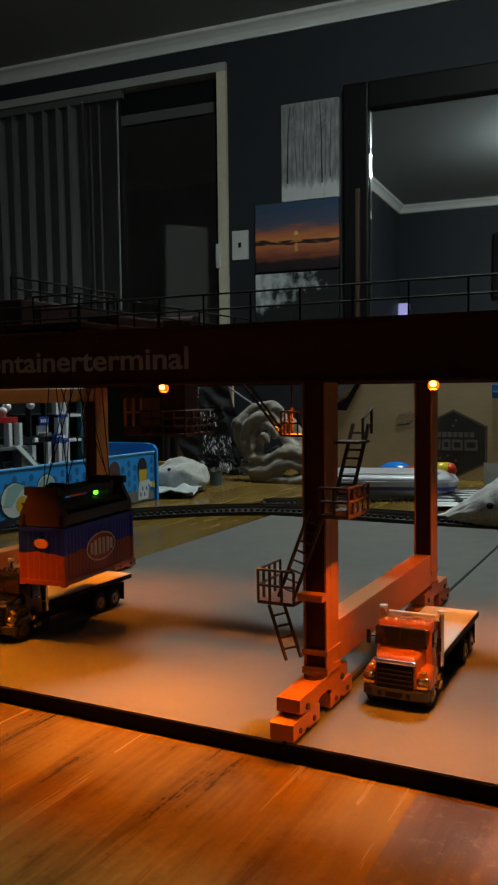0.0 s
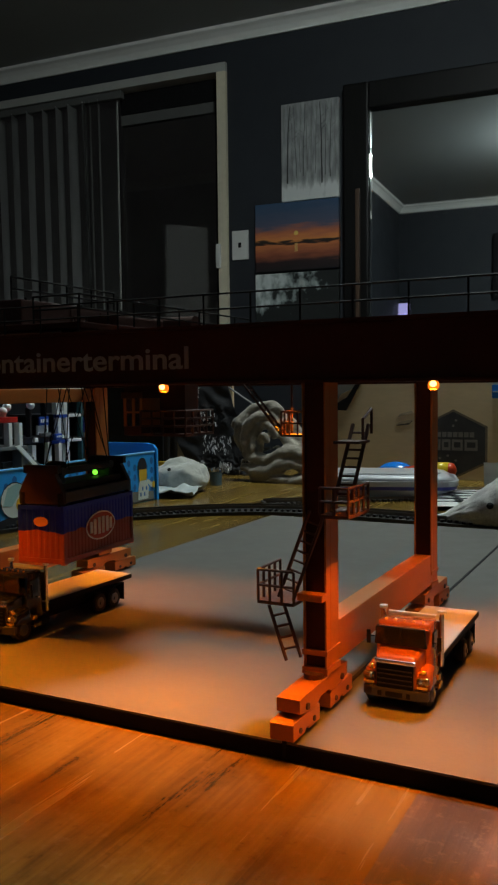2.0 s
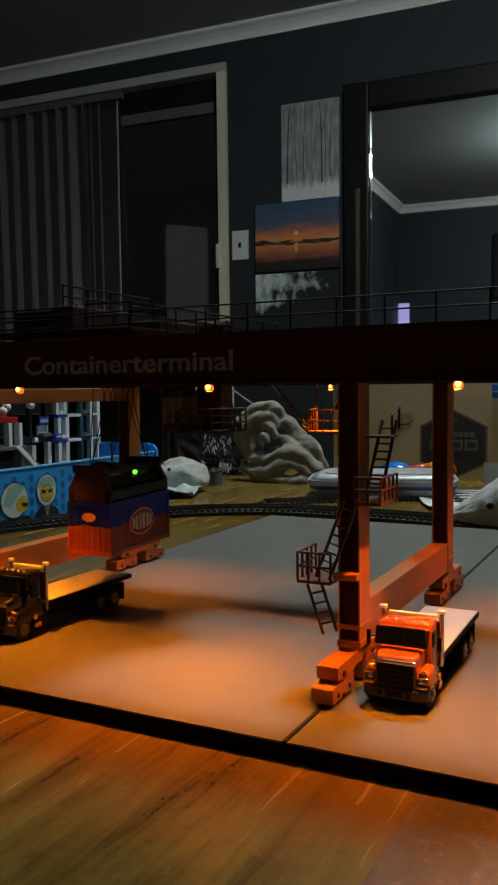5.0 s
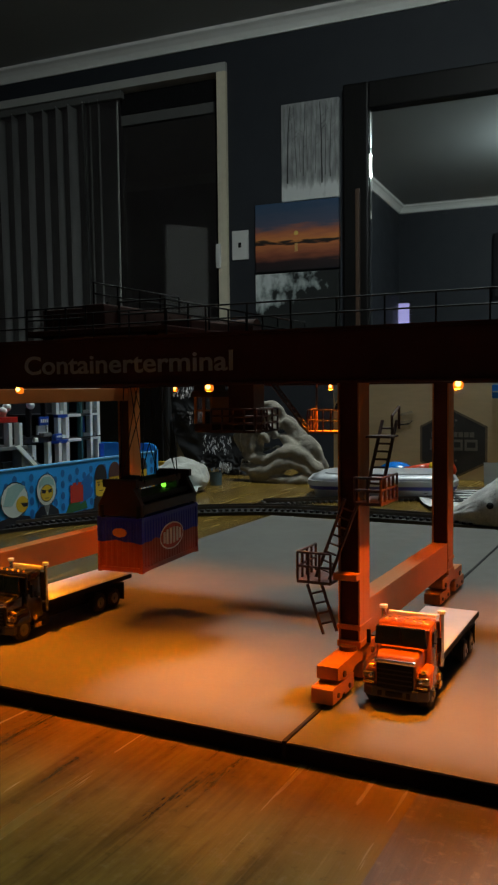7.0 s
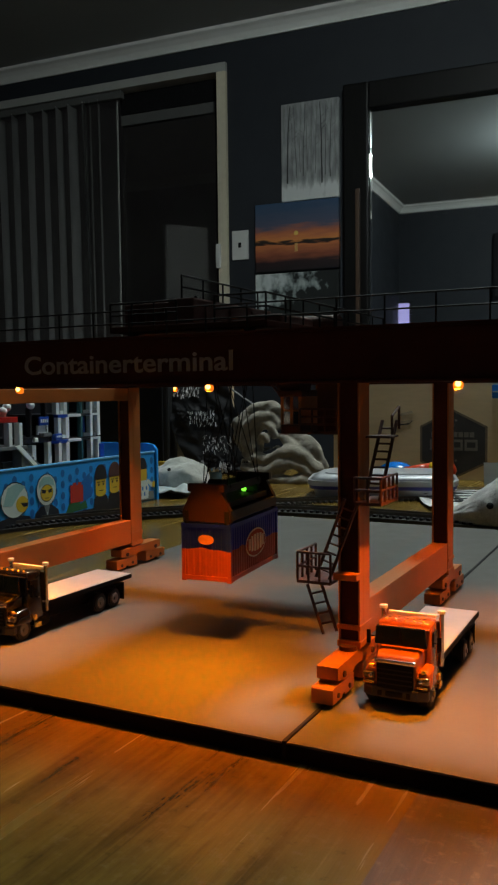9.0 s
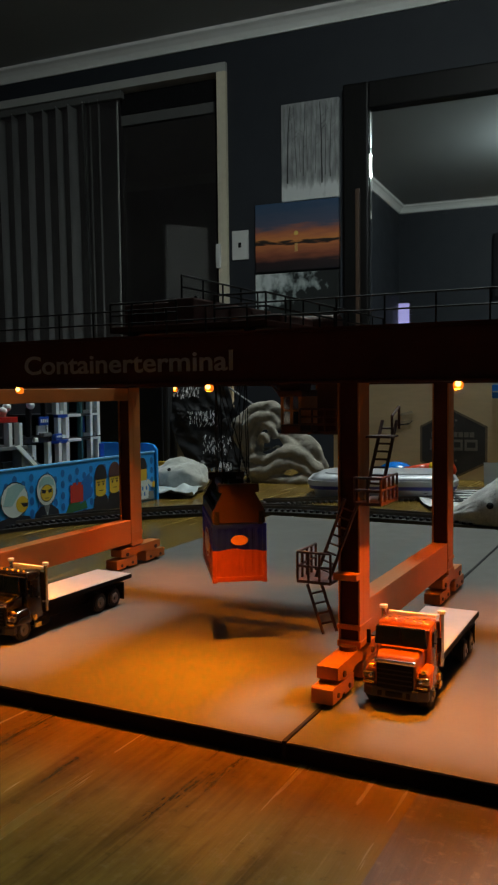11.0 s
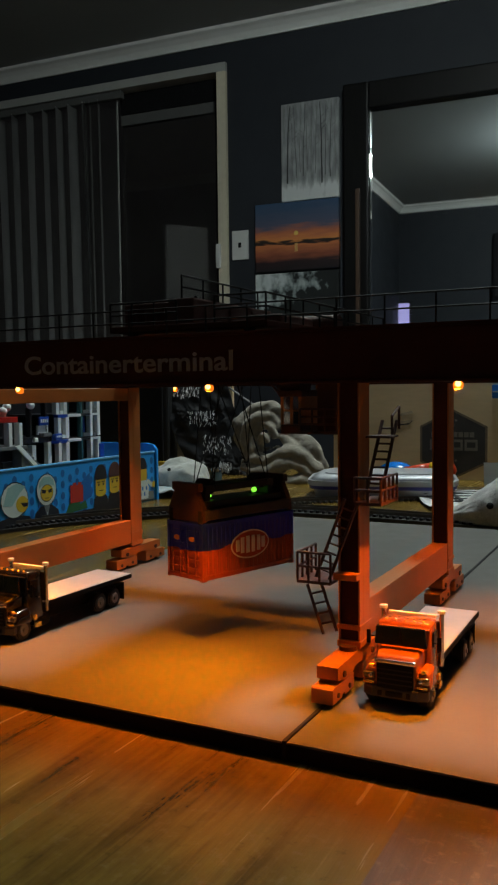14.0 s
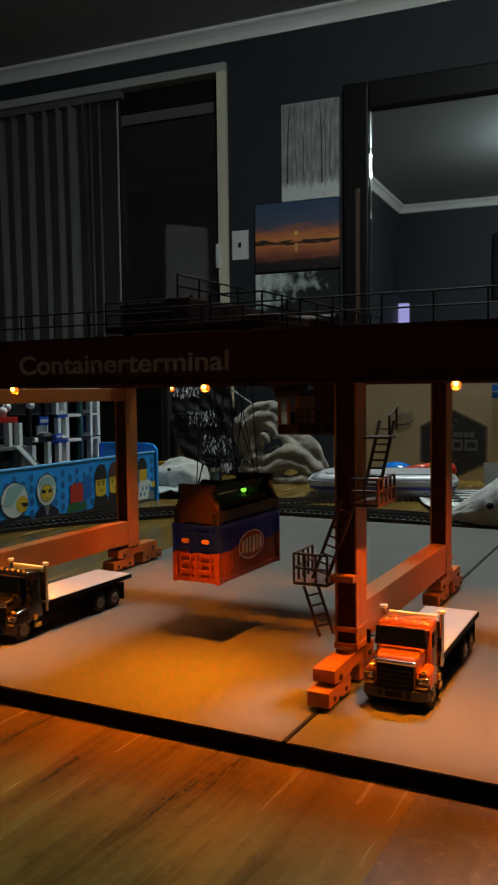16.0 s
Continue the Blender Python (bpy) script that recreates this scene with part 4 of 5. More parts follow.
    bed = part("flatbed", block(B(), -0.0134, 0.0134, 0.0352, 0.1092, 0.0158, 0.0176, 0.0003), M_bed, t, "pale grey flat load bed")
    for s in (-1, 1):
        part("bed_rail", block(B(), s * 0.0136 - 0.0003, s * 0.0136 + 0.0003, 0.0352, 0.1092, 0.0148, 0.0172), M_rail_black, bed)
        part("mud_flap", block(B(), s * 0.0105 - 0.003, s * 0.0105 + 0.003, 0.1015, 0.102, 0.003, 0.0135), M_rail_black, t)
        part("mudguard", block(B(), s * 0.0105 - 0.003, s * 0.0105 + 0.003, 0.07, 0.1015, 0.0128, 0.0135, 0.0002), M_rail_black, t)
    for i in range(6):
        part("cross_member", block(B(), -0.0128, 0.0128, 0.04 + i * 0.012, 0.0415 + i * 0.012, 0.0142, 0.0158), M_rail_black, bed)
    part("sub_frame", block(B(), -0.0062, 0.0062, 0.034, 0.106, 0.0085, 0.0142), M_rail_black, t)
    for y in (0.0115, 0.079, 0.0925):
        for s in (-1, 1):
            bm = B()
            rod(bm, (s * 0.0085, y, 0.0058), (s * 0.0135, y, 0.0058), 0.0058, 24)
            bmesh.ops.bevel(bm, geom=[e for e in bm.edges if abs(e.verts[0].co.x - e.verts[1].co.x) < 1e-5], offset=0.0007, segments=2, affect="EDGES")
            wh = part("wheel", bm, M_tyre, t)
            part("rim", rod(B(), (s * 0.0133, y, 0.0058), (s * 0.0139, y, 0.0058), 0.0034, 16, 0.003), M_rim, wh)
            part("hub", rod(B(), (s * 0.0139, y, 0.0058), (s * 0.0146, y, 0.0058), 0.0012, 10), M_rim, wh)
    # a short bonnet, and a low roof on one of the two
    for o in t.children_recursive:
        round_part = o.name.split(".")[0] in ("wheel", "rim", "hub")
        mid = sum(v.co.y for v in o.data.vertices) / len(o.data.vertices)
        for v in o.data.vertices:
            if round_part:
                v.co.y += 0.18 * max(0.0, 0.034 - mid)
            elif v.co.y < 0.034:
                v.co.y = 0.034 - (0.034 - v.co.y) * 0.82
            if visor and v.co.z > 0.0226:
                v.co.z = 0.0226 + (v.co.z - 0.0226) * 0.84
    return t


truck("orange_truck", pose(-0.0995, 0.3175, MAT, 0, 0, 0.6), M_truck_orange, "orange model flatbed truck with chrome grille and empty bed", True)
truck("black_truck", pose(-0.3185, 0.3185, MAT, 0, 0, -2), M_truck_black, "black model flatbed truck with empty grey bed", False)


# ---- model railway track ----
M_sleeper = mat("sleeper_black", (0.014, 0.013, 0.013), 0.6)
M_railmetal = mat("rail_steel", (0.14, 0.13, 0.12), 0.45, 0.8, var=0.2)
M_strip = mat("grey_roadbed", (0.21, 0.215, 0.21), 0.85, var=0.15, scale=40, bump=0.2, bscale=500)


def smooth_line(pts, n):
    """Points at even steps along a smooth line through pts."""
    P = [Vector((*p, 0)) for p in pts]
    P = [2 * P[0] - P[1]] + P + [2 * P[-1] - P[-2]]
    out = []
    for a, b, c, d in zip(P, P[1:], P[2:], P[3:]):
        for i in range(12):
            u = i / 12
            out.append(0.5 * (2 * b + (c - a) * u + (2 * a - 5 * b + 4 * c - d) * u * u + (3 * b - a - 3 * c + d) * u ** 3))
    out.append(P[-2])
    ln = [0.0]
    for a, b in zip(out, out[1:]):
        ln.append(ln[-1] + (b - a).length)
    res = []
    for i in range(n):
        s = ln[-1] * i / (n - 1)
        j = max(k for k in range(len(ln)) if ln[k] <= s + 1e-9)
        j = min(j, len(out) - 2)
        res.append(out[j].lerp(out[j + 1], (s - ln[j]) / max(1e-9, ln[j + 1] - ln[j])))
    return res


def ribbon(line, off0, off1, z0, z1):
    bm = B()
    rows = []
    for i, p in enumerate(line):
        d = (line[min(i + 1, len(line) - 1)] - line[max(i - 1, 0)]).normalized()
        w = Vector((-d.y, d.x, 0))
        rows.append([bm.verts.new(p + w * o + Vector((0, 0, z))) for o, z in ((off0, z0), (off1, z0), (off1, z1), (off0, z1))])
    for a, b in zip(rows, rows[1:]):
        for i in range(4):
            bm.faces.new((a[i], a[(i + 1) % 4], b[(i + 1) % 4], b[i]))
    bm.faces.new(rows[0][::-1])
    bm.faces.new(rows[-1])
    bmesh.ops.recalc_face_normals(bm, faces=bm.faces[:])
    return bm


def track(pts, n, label, bed):
    line = smooth_line(pts, n)
    t = thing("railway_track", pose(0, 0, TABLE), label, "track", "model railway tracks")
    sm = None
    z = 0.004 if bed else 0.0
    if bed:
        part("roadbed", ribbon(line, -0.019, 0.018, 0.0, 0.004), M_sleeper, t)
        part("verge", ribbon(line, 0.018, 0.045, 0.0, 0.0035), M_strip, t)
    for i, p in enumerate(line):
        d = (line[min(i + 1, n - 1)] - line[max(i - 1, 0)])
        a = math.atan2(d.y, d.x)
        if sm is None:
            o = part("sleeper", block(B(), -0.0018, 0.0018, -0.015, 0.015, 0, 0.0026, 0.0003), M_sleeper, t)
            sm = o.data
        else:
            o = new("sleeper", sm)
            o.parent = t
        o.matrix_basis = Matrix.Translation((p.x, p.y, z)) @ Matrix.Rotation(a, 4, "Z")
    for o in (-0.0083, 0.0083):
        part("rail", ribbon(line, o - 0.0007, o + 0.0007, z + 0.0026, z + 0.0058), M_railmetal, t)


track([(-0.63, 0.53), (-0.602, 0.62), (-0.568, 0.69), (-0.518, 0.757), (-0.455, 0.815), (-0.385, 0.845), (-0.31, 0.848), (-0.2, 0.84), (-0.05, 0.825)], 104, "curved black model railway track on grey roadbed", True)
track([(-0.44, 0.905), (-0.38, 0.95), (-0.30, 1.0), (-0.2, 1.04), (-0.08, 1.06)], 60, "second black model railway track branching behind", False)


# ---- things behind the track ----
M_boxblue = mat("printed_blue_card", (0.018, 0.32, 0.82), 0.45, var=0.08, scale=30)
M_boxblue_dark = mat("printed_dark_blue", (0.012, 0.13, 0.42), 0.5, var=0.1, scale=60)
M_print_white = mat("print_white", (0.62, 0.7, 0.68), 0.5, var=0.06, scale=60)
M_print_teal = mat("print_teal", (0.3, 0.5, 0.5), 0.5, var=0.1, scale=60)
M_print_black = mat("print_black", (0.012, 0.013, 0.02), 0.5)
M_print_yellow = mat("print_yellow", (0.62, 0.42, 0.03), 0.5, var=0.08, scale=60)
M_print_red = mat("print_red", (0.5, 0.03, 0.015), 0.5, var=0.1, scale=60)
M_print_green = mat("print_green", (0.02, 0.12, 0.035), 0.5)
M_print_grey = mat("print_grey", (0.16, 0.17, 0.16), 0.5)


def dome(cx, cz, w, h, k=0.5):
    """An upright rounded outline: straight sides, round top."""
    pts = [(cx - w / 2, cz), (cx + w / 2, cz)]
    for i in range(13):
        a = math.pi * i / 12
        pts.append((cx + w / 2 * math.cos(a), cz + h * (1 - k) + h * k * math.sin(a)))
    return pts


def toy_tray():
    """A blue printed card tray: long side towards +x, the tall end at the far side."""
    X, Y0, Y1 = -0.587, 0.42, 0.893
    t = thing("toy_tray", pose(0, 0, TABLE), "bright blue printed card tray holding a toy building", "tray")
    part("side_panel", block(B(), X - 0.003, X, Y0, Y1 - 0.004, 0, 0.0615, 0.0008), M_boxblue, t)
    part("side_panel", block(B(), X - 0.24, X - 0.237, Y0, Y1 - 0.004, 0, 0.0615, 0.0008), M_boxblue, t)
    bm = B()
    prism(bm, [(X - 0.24, 0), (X + 0.003, 0), (X + 0.003, 0.064), (X - 0.002, 0.070), (X - 0.012, 0.072), (X - 0.23, 0.072), (X - 0.24, 0.066)], 0.004, Matrix.Translation((0, Y1 - 0.004, 0)))
    part("end_panel", bm, M_boxblue, t)
    part("end_panel", block(B(), X - 0.237, X - 0.003, Y0, Y0 + 0.003, 0, 0.0615), M_boxblue, t)
    part("tray_floor", block(B(), X - 0.237, X - 0.003, Y0 + 0.003, Y1 - 0.004, 0.0005, 0.04), M_boxblue_dark, t)
    part("rim", block(B(), X - 0.0042, X + 0.0008, Y0, Y1 - 0.004, 0.0602, 0.0625, 0.0006), mat("rim_blue", (0.12, 0.42, 0.75), 0.45), t)
    # the print on the long side is flat shapes; local x runs along the panel

    def flat(nm, pts, m_, lift=0.0):
        bm = B()
        vs = [bm.verts.new((X + 0.0004 + lift, a, b)) for a, b in pts]
        bm.faces.new(vs)
        bmesh.ops.recalc_face_normals(bm, faces=bm.faces[:])
        if bm.faces[:][0].normal.x < 0:
            bmesh.ops.reverse_faces(bm, faces=bm.faces[:])
        return part(nm, bm, m_, t)

    def egg(cy, cz, w, h, n=18):
        return [(cy + w / 2 * math.cos(2 * math.pi * k / n), cz + h / 2 * math.sin(2 * math.pi * k / n)) for k in range(n)]

    for i in range(38):
        y = Y0 + 0.006 + i * 0.0123
        for j in range(5):
            z = 0.008 + j * 0.0122 + (0.0061 if i % 2 else 0)
            if z < 0.056:
                flat("stud_print", egg(y, z, 0.0066, 0.0086, 10), M_boxblue_dark)
    flat("ground_print", [(Y0, 0.001), (Y1 - 0.006, 0.001), (Y1 - 0.01, 0.004), (0.80, 0.012), (0.76, 0.006), (Y0, 0.003)], M_print_black, 0.0002)
    flat("road_print", [(0.765, 0.003), (0.885, 0.002), (0.885, 0.012), (0.80, 0.018)], M_print_grey, 0.0004)
    # two riders in white helmets: one turned aside, one facing out
    flat("printed_jacket", [(0.61, 0.0), (0.665, 0.0), (0.655, 0.012), (0.635, 0.016), (0.612, 0.012)], M_print_black, 0.0004)
    flat("printed_helmet", egg(0.634, 0.0305, 0.04, 0.037), M_print_black, 0.0005)
    flat("printed_helmet", egg(0.634, 0.0305, 0.038, 0.035), M_print_white, 0.0006)
    flat("printed_face", egg(0.6445, 0.0255, 0.018, 0.0165), M_print_yellow, 0.0008)
    flat("printed_visor", [(0.617, 0.026), (0.624, 0.0435), (0.638, 0.0475), (0.65, 0.043), (0.641, 0.037), (0.63, 0.025)], M_print_teal, 0.0009)
    flat("printed_glasses", [(0.642, 0.027), (0.653, 0.026), (0.652, 0.0225), (0.646, 0.0225)], M_print_black, 0.001)
    flat("printed_jacket", [(0.661, 0.0), (0.704, 0.0), (0.7, 0.013), (0.69, 0.0195), (0.673, 0.0195), (0.664, 0.013)], M_print_black, 0.0004)
    flat("printed_collar", [(0.6775, 0.0195), (0.6865, 0.0195), (0.6835, 0.009), (0.6812, 0.009)], M_print_grey, 0.0006)
    flat("printed_zip", [(0.6815, 0.012), (0.6828, 0.012), (0.6828, 0.002), (0.6815, 0.002)], M_print_white, 0.0008)
    flat("printed_helmet", egg(0.682, 0.0358, 0.0315, 0.0345), M_print_black, 0.0005)
    flat("printed_helmet", egg(0.682, 0.0358, 0.0298, 0.0328), M_print_white, 0.0006)
    flat("printed_visor", [(0.6695, 0.038), (0.6705, 0.0445), (0.677, 0.0495), (0.687, 0.0495), (0.6935, 0.0445), (0.6945, 0.038), (0.689, 0.041), (0.675, 0.041)], M_print_teal, 0.0008)
    flat("printed_face", egg(0.682, 0.0325, 0.0205, 0.0185), M_print_black, 0.0008)
    flat("printed_face", egg(0.682, 0.0325, 0.019, 0.017), M_print_yellow, 0.0009)
    for e in (-1, 1):
        flat("printed_glasses", [(0.682 + e * 0.0008, 0.0355), (0.682 + e * 0.0082, 0.037), (0.682 + e * 0.0076, 0.033), (0.682 + e * 0.003, 0.0322)], M_print_black, 0.001)
    flat("printed_mouth", [(0.679, 0.0275), (0.6855, 0.0275), (0.6855, 0.0268), (0.679, 0.0268)], M_print_black, 0.001)
    # two heads in dark caps
    for cy, cap, dz in ((0.775, M_print_black, 0.0), (0.8015, mat("print_maroon", (0.06, 0.02, 0.02), 0.5), 0.001)):
        flat("printed_coat", [(cy - 0.014, 0.0), (cy + 0.014, 0.0), (cy + 0.0125, 0.016), (cy + 0.006, 0.0215), (cy - 0.006, 0.0215), (cy - 0.0125, 0.016)], M_print_black, 0.0005 + dz * 0.1)
        flat("printed_face", dome(cy, 0.0205 + dz, 0.0195, 0.023, 0.2), M_print_yellow, 0.0007)
        flat("printed_face", egg(cy, 0.0225 + dz, 0.0195, 0.009), M_print_yellow, 0.0008)
        flat("printed_cap", dome(cy, 0.0375 + dz, 0.0225, 0.0175, 0.75), cap, 0.0009)
        for e in (-0.0042, 0.0042):
            flat("printed_eye", egg(cy + e, 0.0318 + dz, 0.0032, 0.0032, 8), M_print_black, 0.001)
            flat("printed_brow", [(cy + e - 0.003, 0.0352 + dz), (cy + e + 0.003, 0.0352 + dz), (cy + e + 0.003, 0.0342 + dz), (cy + e - 0.003, 0.0342 + dz)], M_print_black, 0.001)
        flat("printed_mouth", [(cy - 0.0035, 0.0252 + dz), (cy + 0.0035, 0.0252 + dz), (cy + 0.0035, 0.0243 + dz), (cy - 0.0035, 0.0243 + dz)], M_print_black, 0.001)
    # the last one in a white shirt, its arm held out
    flat("printed_shirt", [(0.85, 0.004), (0.872, 0.004), (0.874, 0.018), (0.868, 0.0275), (0.854, 0.0275), (0.851, 0.018)], M_print_white, 0.0005)
    flat("printed_arm", [(0.868, 0.025), (0.88, 0.017), (0.884, 0.021), (0.872, 0.0285)], M_print_white, 0.0006)
    flat("printed_glove", egg(0.884, 0.0205, 0.007, 0.0085, 10), M_print_yellow, 0.0007)
    for k in range(4):
        flat("printed_check", [(0.854 + k * 0.0042, 0.008 + (k % 2) * 0.007), (0.857 + k * 0.0042, 0.008 + (k % 2) * 0.007), (0.857 + k * 0.0042, 0.013 + (k % 2) * 0.007), (0.854 + k * 0.0042, 0.013 + (k % 2) * 0.007)], M_boxblue_dark, 0.0007)
    flat("printed_face", dome(0.861, 0.0275, 0.0165, 0.02, 0.3), M_print_yellow, 0.0007)
    flat("printed_hair", dome(0.859, 0.0415, 0.0195, 0.0145, 0.75), M_print_black, 0.0009)
    # red and blue blocks on a green plate
    flat("printed_block", [(0.711, 0.0055), (0.75, 0.008), (0.7465, 0.0185), (0.72, 0.0185)], M_print_green, 0.0005)
    flat("printed_block", [(0.737, 0.014), (0.758, 0.02), (0.755, 0.0475), (0.7365, 0.036)], M_boxblue_dark, 0.0006)
    flat("printed_block", [(0.7205, 0.0165), (0.7425, 0.0165), (0.7425, 0.035), (0.7205, 0.036)], M_print_red, 0.0007)
    for y in (0.7245, 0.7335):
        flat("printed_stud", [(y, 0.0352), (y + 0.006, 0.0352), (y + 0.006, 0.0385), (y, 0.0385)], M_print_red, 0.0008)


toy_tray()


def toy_station():
    """An open toy building of clip-together bricks: pillars, floors, panes, a stair."""
    G = [mat("toy_white", (0.78, 0.81, 0.8), 0.3, var=0.04), mat("toy_black", (0.013, 0.014, 0.017), 0.3), mat("toy_grey", (0.12, 0.13, 0.135), 0.35), mat("toy_blue", (0.012, 0.06, 0.35), 0.3),
         mat("toy_glass", (0.05, 0.13, 0.14), 0.15), mat("toy_red", (0.42, 0.02, 0.015), 0.3), mat("toy_yellow", (0.5, 0.42, 0.04), 0.3)]
    W, K, S, U, A, R_, Y_ = G
    t = thing("toy_building", pose(0, 0, TABLE), "white and black toy police building made of bricks", "toy")
    X = -0.665

    def b(nm, y0, y1, z0, z1, m_, x0=-0.007, x1=0.0, parent=None, bev=0.0006):
        return part(nm, block(B(), X + x0, X + x1, y0, y1, z0, z1, bev), m_, parent or t)

    def at(px):
        return 0.6925 + 0.001025 * px

    def up(py):
        return 0.141 + (690 - py) * 0.000733

    def q(nm, p0, p1, z1, z0, m_, x0=-0.007, x1=0.0, parent=None, bev=0.0005):
        return b(nm, at(p0), at(p1), up(z0), up(z1), m_, x0, x1, parent, bev)

    b("base_plate", 0.45, 0.885, 0.040, 0.0435, S, -0.13, 0.03)
    q("base_plate", -40, 85, 824, 829, Y_, 0.0, 0.05)
    b("back_wall", 0.69, 0.885, 0.0435, 0.175, K, -0.075, -0.07)
    b("back_wall", 0.52, 0.69, 0.0435, 0.12, K, -0.075, -0.07)
    b("side_wall", 0.882, 0.886, 0.0435, 0.165, K, -0.07, -0.0125)
    for z1, z0 in ((690, 731), (735, 771), (775, 816)):
        q("pillar", 164, 169, z1, z0, W)
        pl = q("pillar", 178.5, 184, z1, z0, W)
        q("foot_brick", 170, 178, z0 - 6, z0, S, parent=pl)
        q("window_pane", 169.5, 178, z1 + 2, z0 - 7, A, -0.007, -0.006, bev=0)
        q("pillar", 146, 149, z1, z0, A)
        q("foot_brick", 150, 163, z0 - 6, z0, S)
        q("dark_pane", 150, 163, z1 + 2, z0 - 7, U if z1 == 735 else K, -0.009, -0.008, bev=0)
        o = 3 if z1 > 700 else 0
        q("pillar", 100 + o, 105.5 + o, z1, z0, W)
        q("pillar", 114 + o, 120 + o, z1, z0, W)
        q("foot_brick", 107 + o, 113 + o, z0 - 6, z0, W)
        q("window_pane", 106 + o, 113.5 + o, z1 + 2, z0 - 7, K, -0.007, -0.006, bev=0)
        q("shutter", 124, 144, z1 + 2, z0, K if z1 > 770 else A, -0.02, -0.017)
    for z, l0 in ((731, 103), (773, 90)):
        q("floor_beam", l0, 121, z, z + 6, U)
        q("floor_beam", 121.5, 146, z, z + 5, W)
        q("floor_beam", 146.5, 164, z, z + 4, K)
        q("floor_beam", 164.5, 184, z, z + 4, W)
        q("floor_slab", 92, 184, z, z + 4, K, -0.07, -0.0122)
    q("pillar", 84, 90, 763, 814, W)
    q("pillar", 57, 63.5, 778, 812, W)
    q("pillar", 80, 83, 700, 762, K)
    q("floor_slab", 28, 90, 765, 775, K, -0.05, 0.0)
    q("floor_brick", 57, 63, 766, 773, W, 0.0005, 0.004)
    bl = q("blue_brick", 91, 103, 762, 772, U, 0.0, 0.006)
    for i in range(3):
        q("brick_bar", 93 + i * 3, 95 + i * 3, 765, 768, W, 0.006, 0.0064, bl, 0)
    q("floor_brick", 68, 82, 759, 765, S, 0.0, 0.008)
    q("grille", 30, 53, 736, 765, S, -0.02, -0.016)
    for i in range(6):
        q("grille_bar", 31 + i * 4, 32.5 + i * 4, 737, 765, K, -0.016, -0.0155, bev=0)
    sg = q("sign", 67, 83, 733, 747, U, 0.0, 0.003)
    for i in range(4):
        q("sign_bar", 69 + i * 3.3, 71.2 + i * 3.3, 737, 742.5, W, 0.003, 0.0034, sg, 0)
    q("notice_board", 67, 85, 747, 762, W, -0.003, 0.0)
    # stair with white strings
    for i in range(9):
        b("stair_step", at(20 + i * 4.6), at(26 + i * 4.6), 0.0437, up(778 + i * 5.2), S, 0.004, 0.018)
    for x, d in ((0.002, 12), (0.018, 0)):
        bm = B()
        prism(bm, [(at(10 + d), up(775)), (at(16 + d), up(773)), (at(60 + d), up(826)), (at(53 + d), up(826))], 0.002, Matrix(((0, -1, 0, X + x + 0.002), (1, 0, 0, 0), (0, 0, 1, 0), (0, 0, 0, 1))))
        part("stair_string", bm, W, t)
    for p in (8, 24):
        q("pillar", p, p + 5, 740, 776, W, 0.004, 0.012)
    q("landing", -60, 30, 775, 780, S, -0.04, 0.018)
    q("wall_panel", -60, 20, 781, 826, K, -0.03, -0.025)
    q("stair_side", 12, 40, 800, 826, S, -0.006, -0.002)
    q("wall_panel", -60, 26, 742, 775, K, -0.045, -0.04)
    q("red_plate", -10, 24, 731, 739, R_, -0.02, 0.01)
    for p, z in ((18, 716), (12, 722), (56, 714)):
        part("round_lamp", ball(B(), (X, at(p), up(z)), 0.005, 2), W, t, smooth=True)
    q("lamp_post", 54.5, 57.5, 718, 765, K)
    q("lamp_post", 13, 17, 720, 731, W)
    for p, m_ in ((90, R_), (101, S), (113, R_), (126, K), (140, R_), (152, S)):
        b("loose_brick", at(p), at(p + 8), 0.0437, 0.05, m_, 0.008, 0.02)
    q("blue_frame", 172, 181, 785, 812, U, 0.003, 0.008)
    q("white_post", 169, 171.5, 783, 818, W, 0.004, 0.007)
    q("roof_beam", 60, 186, 684, 690, W, -0.02, 0.0)


toy_station()


def lumpy(name, c, r, amp, freq, mat_, label, cat, sub=5, ridge=0.0, seed=0.0, flat=True):
    """A soft rounded heap with folds."""
    bm = B()
    bmesh.ops.create_icosphere(bm, subdivisions=sub, radius=1.0)
    o = Vector((seed, seed * 1.7, -seed))
    for v in bm.verts:
        n = v.co.normalized()
        p = Vector((n.x * r[0], n.y * r[1], n.z * r[2]))
        q = noise.fractal(p * freq + o, 0.8, 2.1, 4)
        if ridge:
            w = noise.noise(p * freq * 0.45 + o * 2)
            q += ridge * (1 - abs(noise.noise(Vector((p.x * freq * 0.9 + w * 1.3, p.y * freq * 0.5, p.z * freq * 1.5)) + o)) * 2.6)
        v.co = p + n * q * amp
        if flat:
            v.co.z = max(v.co.z, -r[2] * 0.62)
    lo = min(v.co.z for v in bm.verts)
    for v in bm.verts:
        v.co.z -= lo
    t = thing(name, pose(*c), label, cat)
    return t, part("body", bm, mat_, t, smooth=True)


